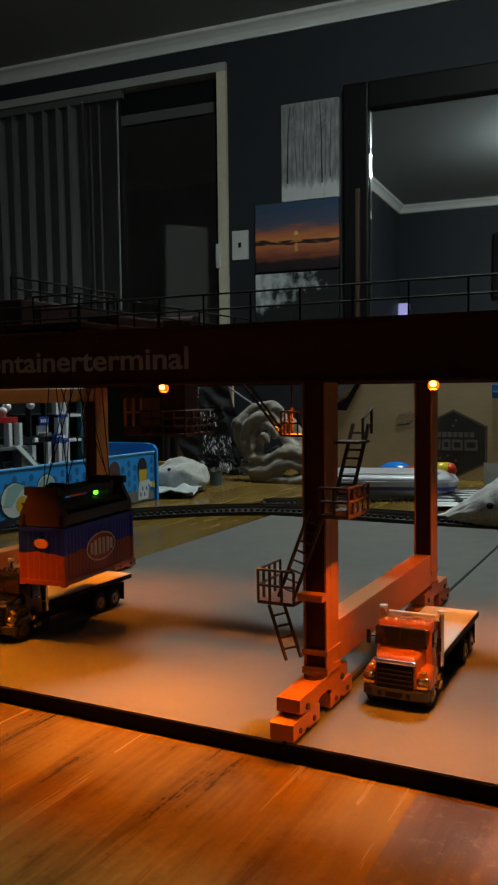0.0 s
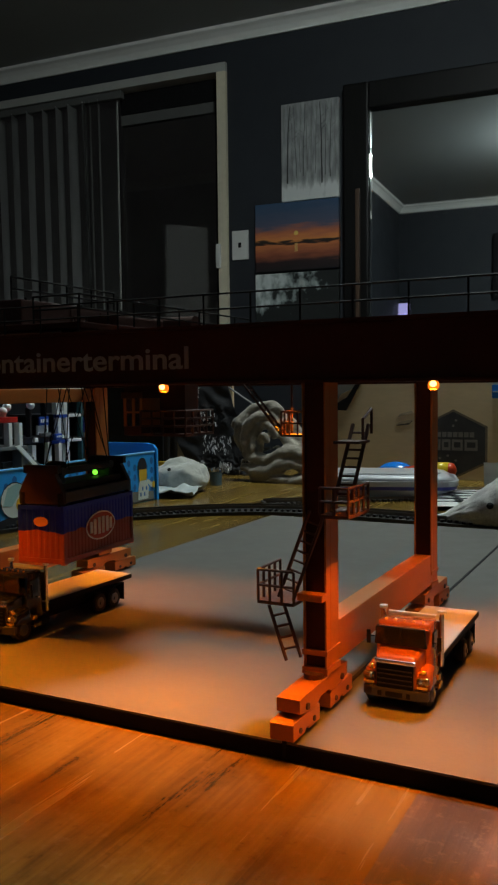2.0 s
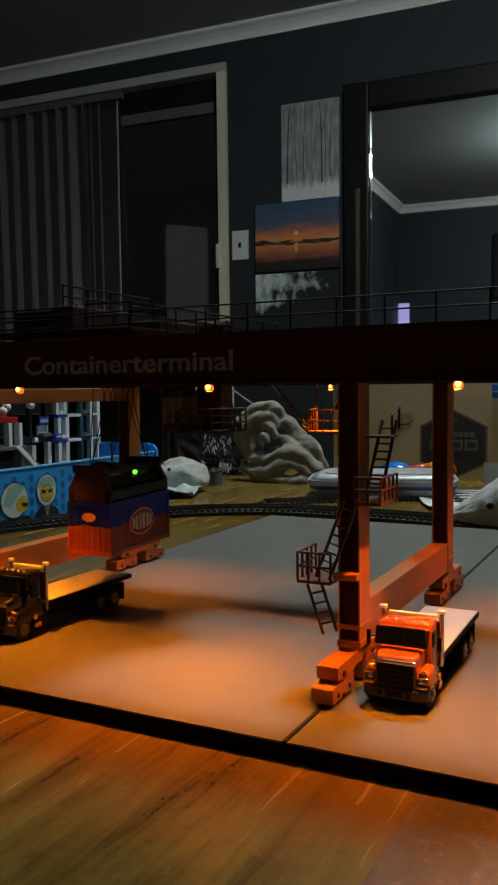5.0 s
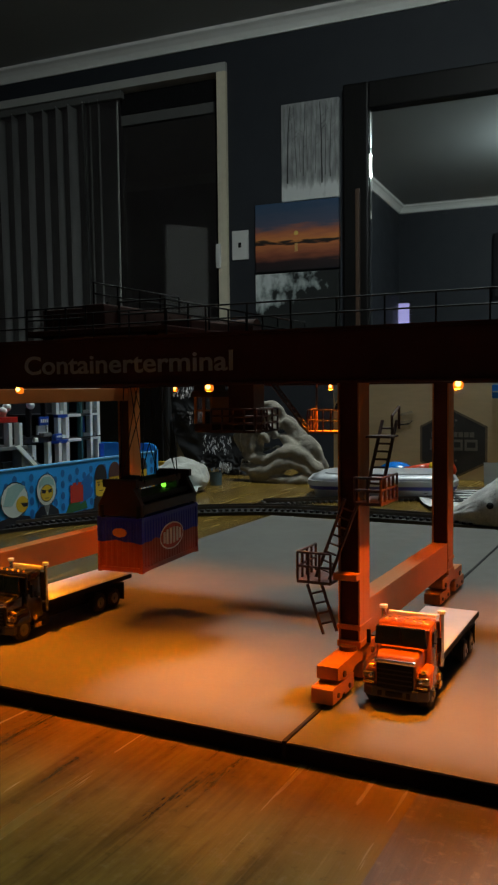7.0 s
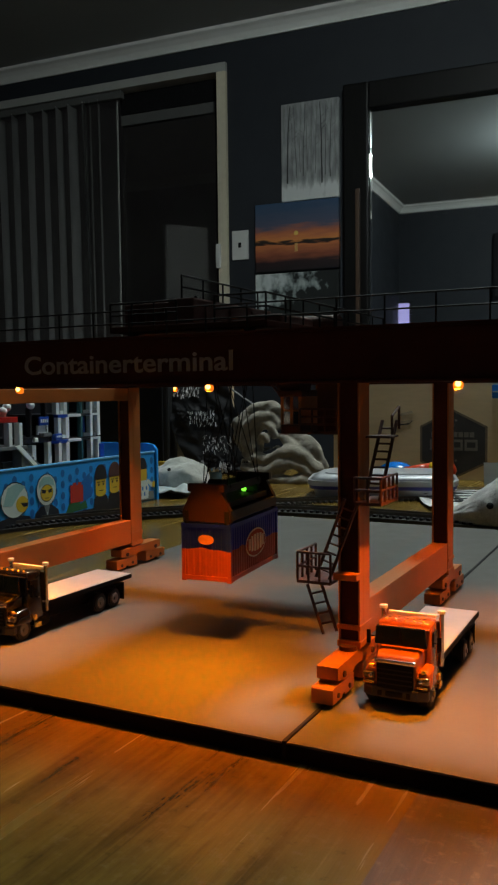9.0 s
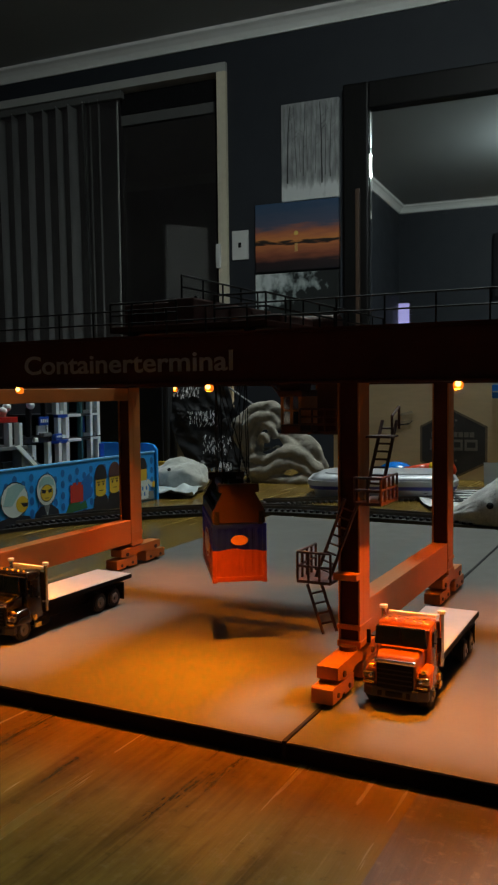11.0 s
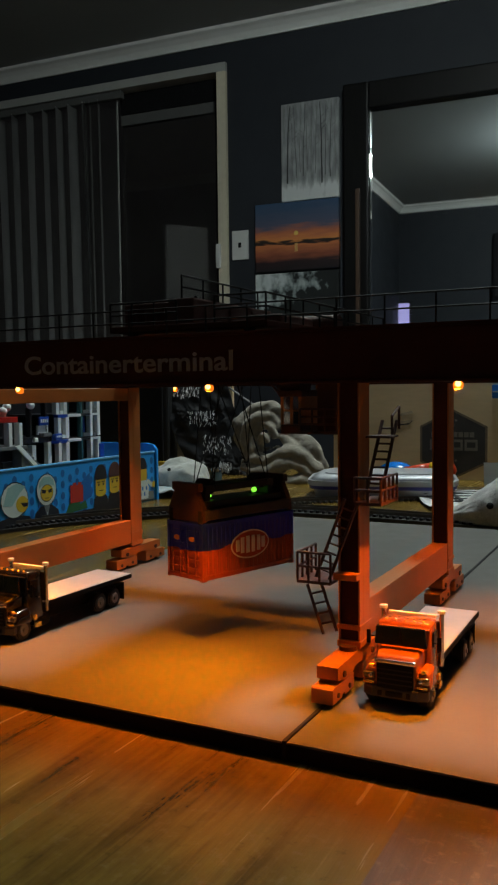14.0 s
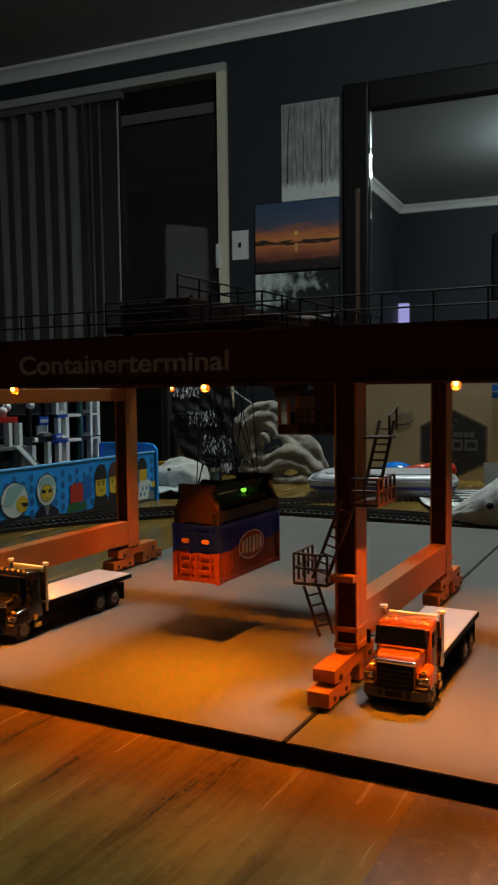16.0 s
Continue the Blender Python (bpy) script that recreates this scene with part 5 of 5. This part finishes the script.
# crumpled towel: a draped shell with folds that swirl round a hollow
def towel():
    t = thing("grey_towel", pose(-0.515, 1.175, TABLE), "crumpled grey-beige towel heaped on the table", "towel")
    heap = B()

    def gather(bm):
        me = bpy.data.meshes.new("tmp")
        bm.to_mesh(me)
        bm.free()
        heap.from_mesh(me)
        bpy.data.meshes.remove(me)

    def shell(name, cx, w, h, d, swirl, k, seed, amp):
        bm = B()
        nu, nv = 110, 80
        rows = []
        for j in range(nv + 1):
            v = j / nv
            row = []
            for i in range(nu + 1):
                u = i / nu
                a = math.pi * v
                edge = max(0.0, 1 - abs(2 * u - 1) ** 2.6) ** 0.5
                top = h * (0.62 + 0.38 * math.cos((u - swirl[0]) * 2.6)) * (0.25 + 0.75 * edge)
                y = -d * math.cos(a) * (0.4 + 0.6 * edge)
                z = top * math.sin(a) ** 0.8
                du, dv = (u - swirl[0]) * 2.0, (v - swirl[1]) * 1.7
                r = math.sqrt(du * du + dv * dv)
                n1 = noise.noise(Vector((u * 2.3 + seed, v * 2.6, seed)))
                n2 = noise.noise(Vector((u * 7 + seed, v * 6, 2.0)))
                mixw = max(0.0, min(1.0, 1.25 - r * 1.5))
                phase = mixw * r * k + (1 - mixw) * (v * k * 0.62 + u * 1.6) + n1 * 2.1
                ridge = abs(math.sin(phase)) ** 0.8
                disp = amp * (ridge - 0.55) + 0.004 * n2
                ny, nz = -math.cos(a), math.sin(a)
                row.append(bm.verts.new((cx + (u - 0.5) * w + 0.006 * n1, y + ny * disp, max(0.0005, z + nz * disp))))
            rows.append(row)
        for a, b in zip(rows, rows[1:]):
            for i in range(nu):
                bm.faces.new((a[i], a[i + 1], b[i + 1], b[i]))
        gather(bm)

    shell("base_fold", 0.01, 0.2, 0.062, 0.05, (0.15, 0.2), 6.0, 5.2, 0.005)
    shell("top_fold", -0.03, 0.12, 0.1, 0.035, (0.5, 0.3), 10.0, 1.7, 0.007)

    def fold(pts, w, h, depth):
        """A soft rolled fold along a line; pts: across and up."""
        P = [Vector((x, depth + 0.006 * math.sin(7 * x * 60), z)) for x, z in pts]
        P = [2 * P[0] - P[1]] + P + [2 * P[-1] - P[-2]]
        line = []
        for a, b, c_, d in zip(P, P[1:], P[2:], P[3:]):
            for i in range(10):
                u = i / 10
                line.append(0.5 * (2 * b + (c_ - a) * u + (2 * a - 5 * b + 4 * c_ - d) * u * u + (3 * b - a - 3 * c_ + d) * u ** 3))
        bm = B()
        rings = []
        n = len(line) - 1
        for i, p in enumerate(line):
            d = (line[min(i + 1, n)] - line[max(i - 1, 0)]).normalized()
            side = d.cross(Vector((0.2, -1, 0.15))).normalized()
            dep = side.cross(d).normalized()
            k = 0.45 + 0.55 * math.sin(math.pi * min(1, max(0, i / n))) ** 0.5 + 0.28 * noise.noise(p * 50 + Vector((depth * 90, 0, 0)))
            ring = []
            for j in range(14):
                a = 2 * math.pi * j / 14
                e = 1 + 0.3 * noise.noise(p * 90 + Vector((math.cos(a), math.sin(a), depth * 50)))
                ring.append(bm.verts.new(p + side * (w * 1.1 * k * e * math.cos(a)) + dep * (h * 0.7 * k * e * math.sin(a))))
            rings.append(ring)
        for a, b in zip(rings, rings[1:]):
            for j in range(14):
                bm.faces.new((a[j], a[(j + 1) % 14], b[(j + 1) % 14], b[j]))
        bm.faces.new(rings[0][::-1])
        bm.faces.new(rings[-1])
        bmesh.ops.recalc_face_normals(bm, faces=bm.faces[:])
        gather(bm)

    def xz(px, py):
        return (-0.085 + (px - 410) * 0.00077, max(0.004, (850 - py) * 0.00087))

    for pts, w, h, depth in (
        (((424, 800), (419, 762), (444, 727), (490, 722), (524, 748)), 0.0085, 0.014, -0.036),
        (((439, 800), (436, 768), (457, 740), (490, 737), (510, 762)), 0.0075, 0.013, -0.042),
        (((455, 800), (452, 778), (468, 754), (490, 755), (502, 778)), 0.007, 0.012, -0.047),
        (((470, 800), (468, 784), (480, 770), (493, 784)), 0.006, 0.011, -0.05),
        (((402, 757), (418, 747), (440, 752)), 0.0075, 0.009, -0.034),
        (((428, 802), (480, 812), (540, 797), (588, 822), (604, 848)), 0.009, 0.014, -0.05),
        (((428, 824), (480, 833), (540, 816), (600, 846)), 0.009, 0.014, -0.054),
        (((450, 845), (520, 846), (602, 848)), 0.008, 0.014, -0.056),
        (((515, 742), (542, 776), (576, 792), (600, 832)), 0.011, 0.013, -0.034),
        (((506, 768), (540, 790), (588, 806)), 0.008, 0.012, -0.044),
        (((500, 735), (530, 755), (560, 782)), 0.009, 0.012, -0.03)):
        fold([xz(*p) for p in pts], w, h, depth)
    cloth = part("cloth", heap, M_towel, t, smooth=True)
    melt = cloth.modifiers.new("melt", "REMESH")
    melt.mode, melt.voxel_size, melt.use_smooth_shade = "VOXEL", 0.0019, True
    soft = cloth.modifiers.new("soft", "SMOOTH")
    soft.factor, soft.iterations = 0.5, 4


towel()
M_fluff = mat("white_fluff", (0.4, 0.4, 0.36), 0.95, var=0.15, scale=60, bump=1.0, bscale=500, sheen=0.5)
M_grey_fluff = mat("grey_fluff", (0.4, 0.395, 0.38), 0.95, var=0.45, scale=90, bump=1.0, bscale=600, sheen=0.5)


def soft_toy():
    t, _ = lumpy("soft_toy", (-0.607, 0.985, TABLE + 0.002), (0.042, 0.03, 0.026), 0.005, 35, M_fluff, "small white plush soft toy lying down", "toy", 5, 0, 7.7)
    bm = B()
    ball(bm, (-0.046, -0.012, 0.02), 0.019, 4, (1.1, 1, 0.85))
    for v in bm.verts:
        v.co += v.co.normalized() * 0.004 * noise.fractal(v.co * 90, 1, 2, 3)
    part("head", bm, M_fluff, t, smooth=True)
    part("nose", ball(B(), (-0.0, -0.031, 0.03), 0.0025, 2), M_rail_black, t, smooth=True)


soft_toy()
cl = thing("white_cloth", pose(0, 0, TABLE), "crumpled white cloth under the soft toy", "cloth")
bm = B()
bmesh.ops.create_grid(bm, x_segments=30, y_segments=16, size=1.0, matrix=Matrix.Translation((-0.603, 0.925, 0.008)) @ Matrix.Rotation(0.35, 4, "Z") @ Matrix.Diagonal((0.05, 0.035, 1, 1)))
for v in bm.verts:
    v.co.z += 0.007 * noise.fractal(v.co * 45, 1, 2, 3)
    v.co.z = max(0.001, v.co.z)
bmesh.ops.solidify(bm, geom=bm.faces[:], thickness=0.001)
part("cloth", bm, mat("white_cotton", (0.42, 0.46, 0.46), 0.9, var=0.1, scale=30, bump=0.3, bscale=500), cl, smooth=True)


def carton():
    t = thing("cardboard_box", pose(-0.484, 1.25, TABLE), "large brown cardboard box with a dark hexagonal emblem", "box")
    part("front", block(B(), 0, 0.62, 0, 0.004, 0, 0.158, 0.001), M_card, t)
    part("back", block(B(), 0, 0.62, 0.1, 0.104, 0, 0.158, 0.001), M_card, t)
    part("side", block(B(), 0, 0.004, 0.004, 0.1, 0, 0.158), M_card, t)
    part("side", block(B(), 0.616, 0.62, 0.004, 0.1, 0, 0.158), M_card, t)
    part("flap", block(B(), 0.002, 0.618, 0.0, 0.05, 0.158, 0.161), M_card, t)
    part("flap", block(B(), 0.002, 0.618, 0.052, 0.104, 0.158, 0.161), M_card, t)
    cx, cz, w, h = 0.191, 0.0535, 0.047, 0.049
    hexa = [(cx, cz + h), (cx - w, cz + h * 0.52), (cx - w, cz - h * 0.52), (cx, cz - h), (cx + w, cz - h * 0.52), (cx + w, cz + h * 0.52)]
    e = part("emblem", prism(B(), hexa, 0.0006, Matrix.Translation((0, -0.0006, 0))), M_card_dark, t, "dark printed hexagon")
    ring = [(cx + (x - cx) * 1.07, cz + (z - cz) * 1.07) for x, z in hexa]
    part("emblem_border", prism(B(), ring, 0.0003, Matrix.Translation((0, -0.0003, 0))), mat("faint_print", (0.16, 0.125, 0.085), 0.8), t)
    for i in range(8):
        part("emblem_bar", block(B(), cx - 0.033 + i * 0.0082, cx - 0.0265 + i * 0.0082, -0.0011, -0.0006, cz + 0.011, cz + 0.0185), M_card_grey, e)
    for x0, x1 in ((-0.035, -0.019), (-0.017, -0.004), (-0.002, 0.014), (0.017, 0.036)):
        part("emblem_bar", block(B(), cx + x0, cx + x1, -0.0011, -0.0006, cz - 0.009, cz + 0.0075), M_card_grey, e)
        part("emblem_gap", block(B(), cx + x0 + 0.0035, cx + x1 - 0.003, -0.0013, -0.001, cz - 0.0045, cz + 0.0035), M_card_dark, e)
    for x, z in ((-0.02, -0.021), (-0.008, -0.017), (-0.012, -0.028), (0.004, -0.024), (0.0, 0.028), (0.004, 0.036)):
        part("emblem_dot", rod(B(), (cx + x, -0.0011, cz + z), (cx + x, -0.0005, cz + z), 0.0019, 8), M_card_grey, e)
    # torn patch and tape, their shadows put on as dark flat pieces
    for pts in ([(0.105, 0.094), (0.13, 0.1), (0.128, 0.104), (0.11, 0.099)], [(0.103, 0.082), (0.124, 0.085), (0.13, 0.09), (0.112, 0.088)]):
        part("tear", prism(B(), pts, 0.0012, Matrix.Translation((0, -0.0012, 0))), mat("torn_paper", (0.42, 0.35, 0.25), 0.9), t)
    part("tear_shadow", prism(B(), [(0.102, 0.08), (0.123, 0.0825), (0.13, 0.089), (0.112, 0.086)], 0.0007, Matrix.Translation((0, -0.0007, 0))), M_card_dark, t)
    bm = B()
    prism(bm, [(0.004, 0.116), (0.014, 0.13), (0.03, 0.137), (0.044, 0.151), (0.05, 0.156), (0.0, 0.157), (0.0, 0.14)], 0.002, Matrix.Translation((0, -0.002, 0)))
    part("tape", bm, mat("grey_tape", (0.22, 0.22, 0.2), 0.35, var=0.25, scale=80), t)
    bm = B()
    prism(bm, [(0.002, 0.105), (0.022, 0.104), (0.03, 0.117), (0.045, 0.145), (0.038, 0.146), (0.024, 0.125), (0.006, 0.115)], 0.003, Matrix.Translation((0, -0.003, 0)))
    part("tape_shadow_side", bm, M_rail_black, t)


carton()
tg = thing("blue_clip", pose(-0.236, 1.243, TABLE + 0.122), "small bright blue plastic clip on the box", "clip")
part("clip", block(B(), 0, 0.03, 0, 0.006, 0, 0.02, 0.002), mat("clip_blue", (0.01, 0.16, 0.55), 0.4), tg)
part("clip_line", block(B(), 0.002, 0.03, -0.0008, 0, 0.0088, 0.0108), M_white, tg)


def lunch_box():
    t = thing("storage_box", pose(-0.335, 1.04, TABLE, 0, 0, 17), "clear plastic storage box with white lid and blue seal", "box")
    M_clear = mat("frosted_plastic", (0.55, 0.57, 0.6), 0.3, var=0.06, scale=20, coat=0.5)
    M_seal = mat("seal_blue", (0.06, 0.06, 0.3), 0.45)

    def rounded(w, d, z0, z1, r, w2=None, d2=None):
        bm = B()
        block(bm, -w / 2, w / 2, -d / 2, d / 2, z0, z1, 0, 0, 0)
        es = [e for e in bm.edges if abs(e.verts[0].co.z - e.verts[1].co.z) > 1e-6]
        bmesh.ops.bevel(bm, geom=es, offset=r, segments=6, affect="EDGES", profile=0.5)
        if w2:
            for v in bm.verts:
                if v.co.z > (z0 + z1) / 2:
                    v.co.x *= w2 / w
                    v.co.y *= d2 / d
        return bm

    part("base", rounded(0.168, 0.098, 0.0, 0.013, 0.022, 0.176, 0.106), M_clear, t)
    part("seal", rounded(0.184, 0.114, 0.013, 0.0175, 0.026), M_seal, t)
    part("lid", rounded(0.188, 0.118, 0.0175, 0.024, 0.027), M_clear, t)
    part("lid_dome", rounded(0.184, 0.114, 0.0235, 0.0305, 0.026, 0.158, 0.09), M_clear, t, smooth=True)
    part("lid_ridge", rounded(0.145, 0.078, 0.0305, 0.032, 0.02), M_clear, t)


lunch_box()
bo = thing("blue_ball_toy", pose(-0.352, 1.155, TABLE), "shiny blue plastic toy behind the storage box", "toy")
part("body", ball(B(), (0, 0, 0.014), 0.027, 3, (1.1, 0.8, 0.75)), mat("shiny_blue", (0.01, 0.17, 0.6), 0.15, var=0.06, coat=0.5), bo, smooth=True)
yo = thing("yellow_red_toy", pose(-0.284, 1.14, TABLE), "yellow and red plastic toy lying down", "toy")
part("body", rod(B(), (-0.014, 0, 0.0255), (0.012, 0, 0.0255), 0.0105, 20), mat("toy_yellow_body", (0.65, 0.45, 0.02), 0.3), yo, smooth=True)
M_tip = mat("toy_red_tip", (0.55, 0.05, 0.015), 0.3)
part("tip", ball(B(), (0.012, 0, 0.0255), 0.0105, 3, (0.9, 1, 1)), M_tip, yo, smooth=True)
part("tail", rod(B(), (-0.05, 0, 0.0225), (-0.014, 0, 0.0255), 0.006, 18, 0.0095), M_tip, yo, smooth=True)
part("stand", block(B(), -0.02, 0.005, -0.01, 0.01, 0.0, 0.018, 0.002), M_rail_black, yo)


def papers():
    Mp = mat("paper_white", (0.66, 0.67, 0.66), 0.8, var=0.04, scale=20)
    for i, (x, y, a, w, h, z) in enumerate(((-0.232, 0.985, 24, 0.07, 0.1, 0.0010), (-0.205, 1.05, 8, 0.11, 0.08, 0.0024))):
        o = thing("paper_sheet", pose(x, y, TABLE, 0, 0, a), "white paper sheet with thick black printed lines", "paper", "papers on the table")
        bm = B()
        bmesh.ops.create_grid(bm, x_segments=12, y_segments=12, size=0.5, matrix=Matrix.Diagonal((w, h, 1, 1)))
        for v in bm.verts:
            v.co.z = 0.004 + z + 0.003 * noise.noise(v.co * 22 + Vector((i * 5, 0, 0)))
        bmesh.ops.solidify(bm, geom=bm.faces[:], thickness=0.0006)
        part("sheet", bm, Mp, o, smooth=True)
        for k in range(4):
            part("printed_line", block(B(), -w * 0.4, w * 0.4, -h * 0.38 + k * h * 0.24, -h * 0.38 + k * h * 0.24 + 0.004, z + 0.0076, z + 0.0084), M_print_black, o)
        part("printed_line", block(B(), w * 0.05, w * 0.05 + 0.004, -h * 0.38, h * 0.3, z + 0.0078, z + 0.0088), M_print_black, o)
    o = thing("folded_card", pose(-0.198, 1.0, TABLE, 0, 0, 14), "upright folded white card", "paper")
    bm = B()
    rows = []
    for i in range(9):
        u = i / 8
        rows.append([bm.verts.new((x, -0.03 * (1 - u) ** 2 + 0.01 * u, 0.001 + 0.048 * u)) for x in (0, 0.13)])
    for a, b in zip(rows, rows[1:]):
        bm.faces.new((a[0], a[1], b[1], b[0]))
    bmesh.ops.solidify(bm, geom=bm.faces[:], thickness=0.0008)
    part("card", bm, Mp, o, smooth=True)


papers()


def slipper():
    t, b_ = lumpy("fluffy_slipper", (-0.143, 0.846, TABLE + 0.001), (0.076, 0.036, 0.034), 0.0026, 120, M_grey_fluff, "grey fluffy slipper lying on the table", "slipper", 5, 0, 1.3)
    for v in b_.data.vertices:
        if v.co.x < 0:
            k = max(0.25, 1 + v.co.x / 0.085)
            v.co.z *= k
            v.co.y *= 0.5 + 0.5 * k
    part("dark_spot", ball(B(), (-0.012, -0.034, 0.024), 0.0035, 2), M_rail_black, t, smooth=True)


slipper()
# black plastic wrap, its creases' glints added as silver slivers, hanging behind the table's far side
M_wrap = mat("black_wrap", (0.02, 0.02, 0.022), 0.5, var=0.3, scale=60, bump=0.3, bscale=90, spec=0.3)
wr = thing("plastic_wrap", pose(0, 0, TABLE), "shiny crumpled black plastic wrap, glints on its creases as silver slivers", "wrap")
bm = B()
bmesh.ops.create_grid(bm, x_segments=60, y_segments=90, size=0.5)
for v in bm.verts:
    u, w = v.co.x + 0.5, v.co.y + 0.5
    cx = -0.745 + (1 - w) * 0.085
    wd = 0.15 - 0.03 * (1 - w)
    patch = max(0.0, math.sin(w * 4 * math.pi + 0.5)) * (1 if 0.2 < u < 0.85 else 0.1)
    x = cx + (u - 0.5) * wd
    y = 1.2 + 0.03 * w + 0.004 * noise.noise(Vector((u * 6, w * 8, 0))) - patch * 0.011 * abs(noise.noise(Vector((u * 44 + w * 14, w * 26, 3))))
    v.co = Vector((x, y, w * 0.165))
bmesh.ops.solidify(bm, geom=bm.faces[:], thickness=0.001)
part("sheet", bm, M_wrap, wr, smooth=True)
M_glint = mat("silver_glint", (0.8, 0.8, 0.82), 0.35, 0.4, var=0.3, scale=200)
rnd = random.Random(12)
# four patches of glints: pale slivers tilted to catch the lamp
for cx, cz, w, h in ((-0.7197, 0.135, 0.05, 0.017), (-0.6908, 0.0928, 0.054, 0.023), (-0.6628, 0.0497, 0.053, 0.028), (-0.648, 0.0125, 0.022, 0.013)):
    bm = B()
    for i in range(85):
        x, z = cx + rnd.uniform(-0.5, 0.5) * w, cz + rnd.uniform(-0.5, 0.5) * h
        ln, wd = rnd.uniform(0.0015, 0.0055), rnd.uniform(0.00025, 0.0006)
        m = pose(x, 1.188, z, rnd.uniform(-75, -20), rnd.uniform(-35, -10), rnd.uniform(-25, 25))
        bm.faces.new([bm.verts.new(m @ Vector(q)) for q in ((-wd, 0, -ln), (wd, 0, -ln), (wd, 0, ln), (-wd, 0, ln))])
    tagged(part("crease_glint", bm, M_glint, wr), kind="stuff")
cb = thing("cable", pose(0, 0, TABLE), "thin grey cable stretched above the towel", "cable")
part("cable", rod(B(), (-0.645, 1.2, 0.142), (-0.555, 1.17, 0.0955), 0.0014, 8), mat("cable_grey", (0.2, 0.2, 0.2), 0.5), cb)
bb = thing("black_cabinet", pose(-1.034, 1.21, TABLE), "black cabinet standing on the table's far side", "cabinet")
part("body", block(B(), 0, 0.265, 0, 0.12, 0.0, 0.19, 0.004), M_dark, bb)
part("front_panel", block(B(), 0.01, 0.255, -0.004, 0, 0.01, 0.18, 0.002), M_rail_black, bb)
part("yellow_tag", block(B(), 0.225, 0.262, -0.008, -0.004, 0.01, 0.018, 0.001), M_print_yellow, bb)
cp = thing("card_panel", pose(-0.768, 1.235, TABLE), "plain beige card panel standing upright", "card")
part("panel", block(B(), 0, 0.11, 0, 0.006, 0.0, 0.17, 0.001), M_card, cp)
jr = thing("small_jar", pose(-0.595, 1.062, TABLE), "small clear jar with shiny highlights", "jar")
part("glass", rod(B(), (0, 0, 0), (0, 0, 0.02), 0.009, 18), mat("jar_blue", (0.08, 0.14, 0.18), 0.1, coat=0.5), jr, smooth=False)
part("lid", rod(B(), (0, 0, 0.02), (0, 0, 0.025), 0.0095, 18), M_chrome, jr)


# ---- what moves ----
def motions():
    def ease(rows, t):
        for (a, p), (b, q) in zip(rows, rows[1:]):
            if t <= b:
                return p + (q - p) * max(0.0, min(1.0, (t - a) / (b - a)))
        return rows[-1][1]

    travel = [(0, -0.0397), (2.56, -0.0397), (3.82, 0.0), (15.87, 0.0), (16.0, -0.004)]
    slide = [(0, -0.0752), (6.43, -0.0752), (8.5, 0.0), (16.0, 0.0)]
    lift = [(0, 0.0317), (1.28, 0.0432), (4.4, 0.0432), (5.9, 0.0345), (7.0, 0.0326), (16.0, 0.0325)]
    turn = [(0, 95), (10.3, 95), (11.5, 145), (12, 166), (12.5, 188), (13, 209), (13.5, 231), (14, 252), (14.45, 266.5), (14.9, 268.7), (16, 268.7)]
    times = [i / 10 for i in range(161)]
    times = [t for t in times if t in (0, 16.0) or 0 < t < 1.6 or 2.4 < t < 4.2 or 4.3 < t < 6.0 or 6.3 < t < 8.8 or 10.1 < t < 15.2 or t > 15.6]
    walk(crane, [(t, pose(0, ease(travel, t), MAT)) for t in times])
    walk(trolley, [(t, pose(-0.218 + ease(slide, t), 0, 0)) for t in times])
    walk(spreader, [(t, pose(-0.218 + ease(slide, t), 0.407, ease(lift, t), 0, 0, ease(turn, t) - 180)) for t in times])
    walk(container, [(t, pose(-0.218 + ease(slide, t), 0.407 + ease(travel, t), MAT + ease(lift, t), 0, 0, ease(turn, t) - 180)) for t in times])


motions()
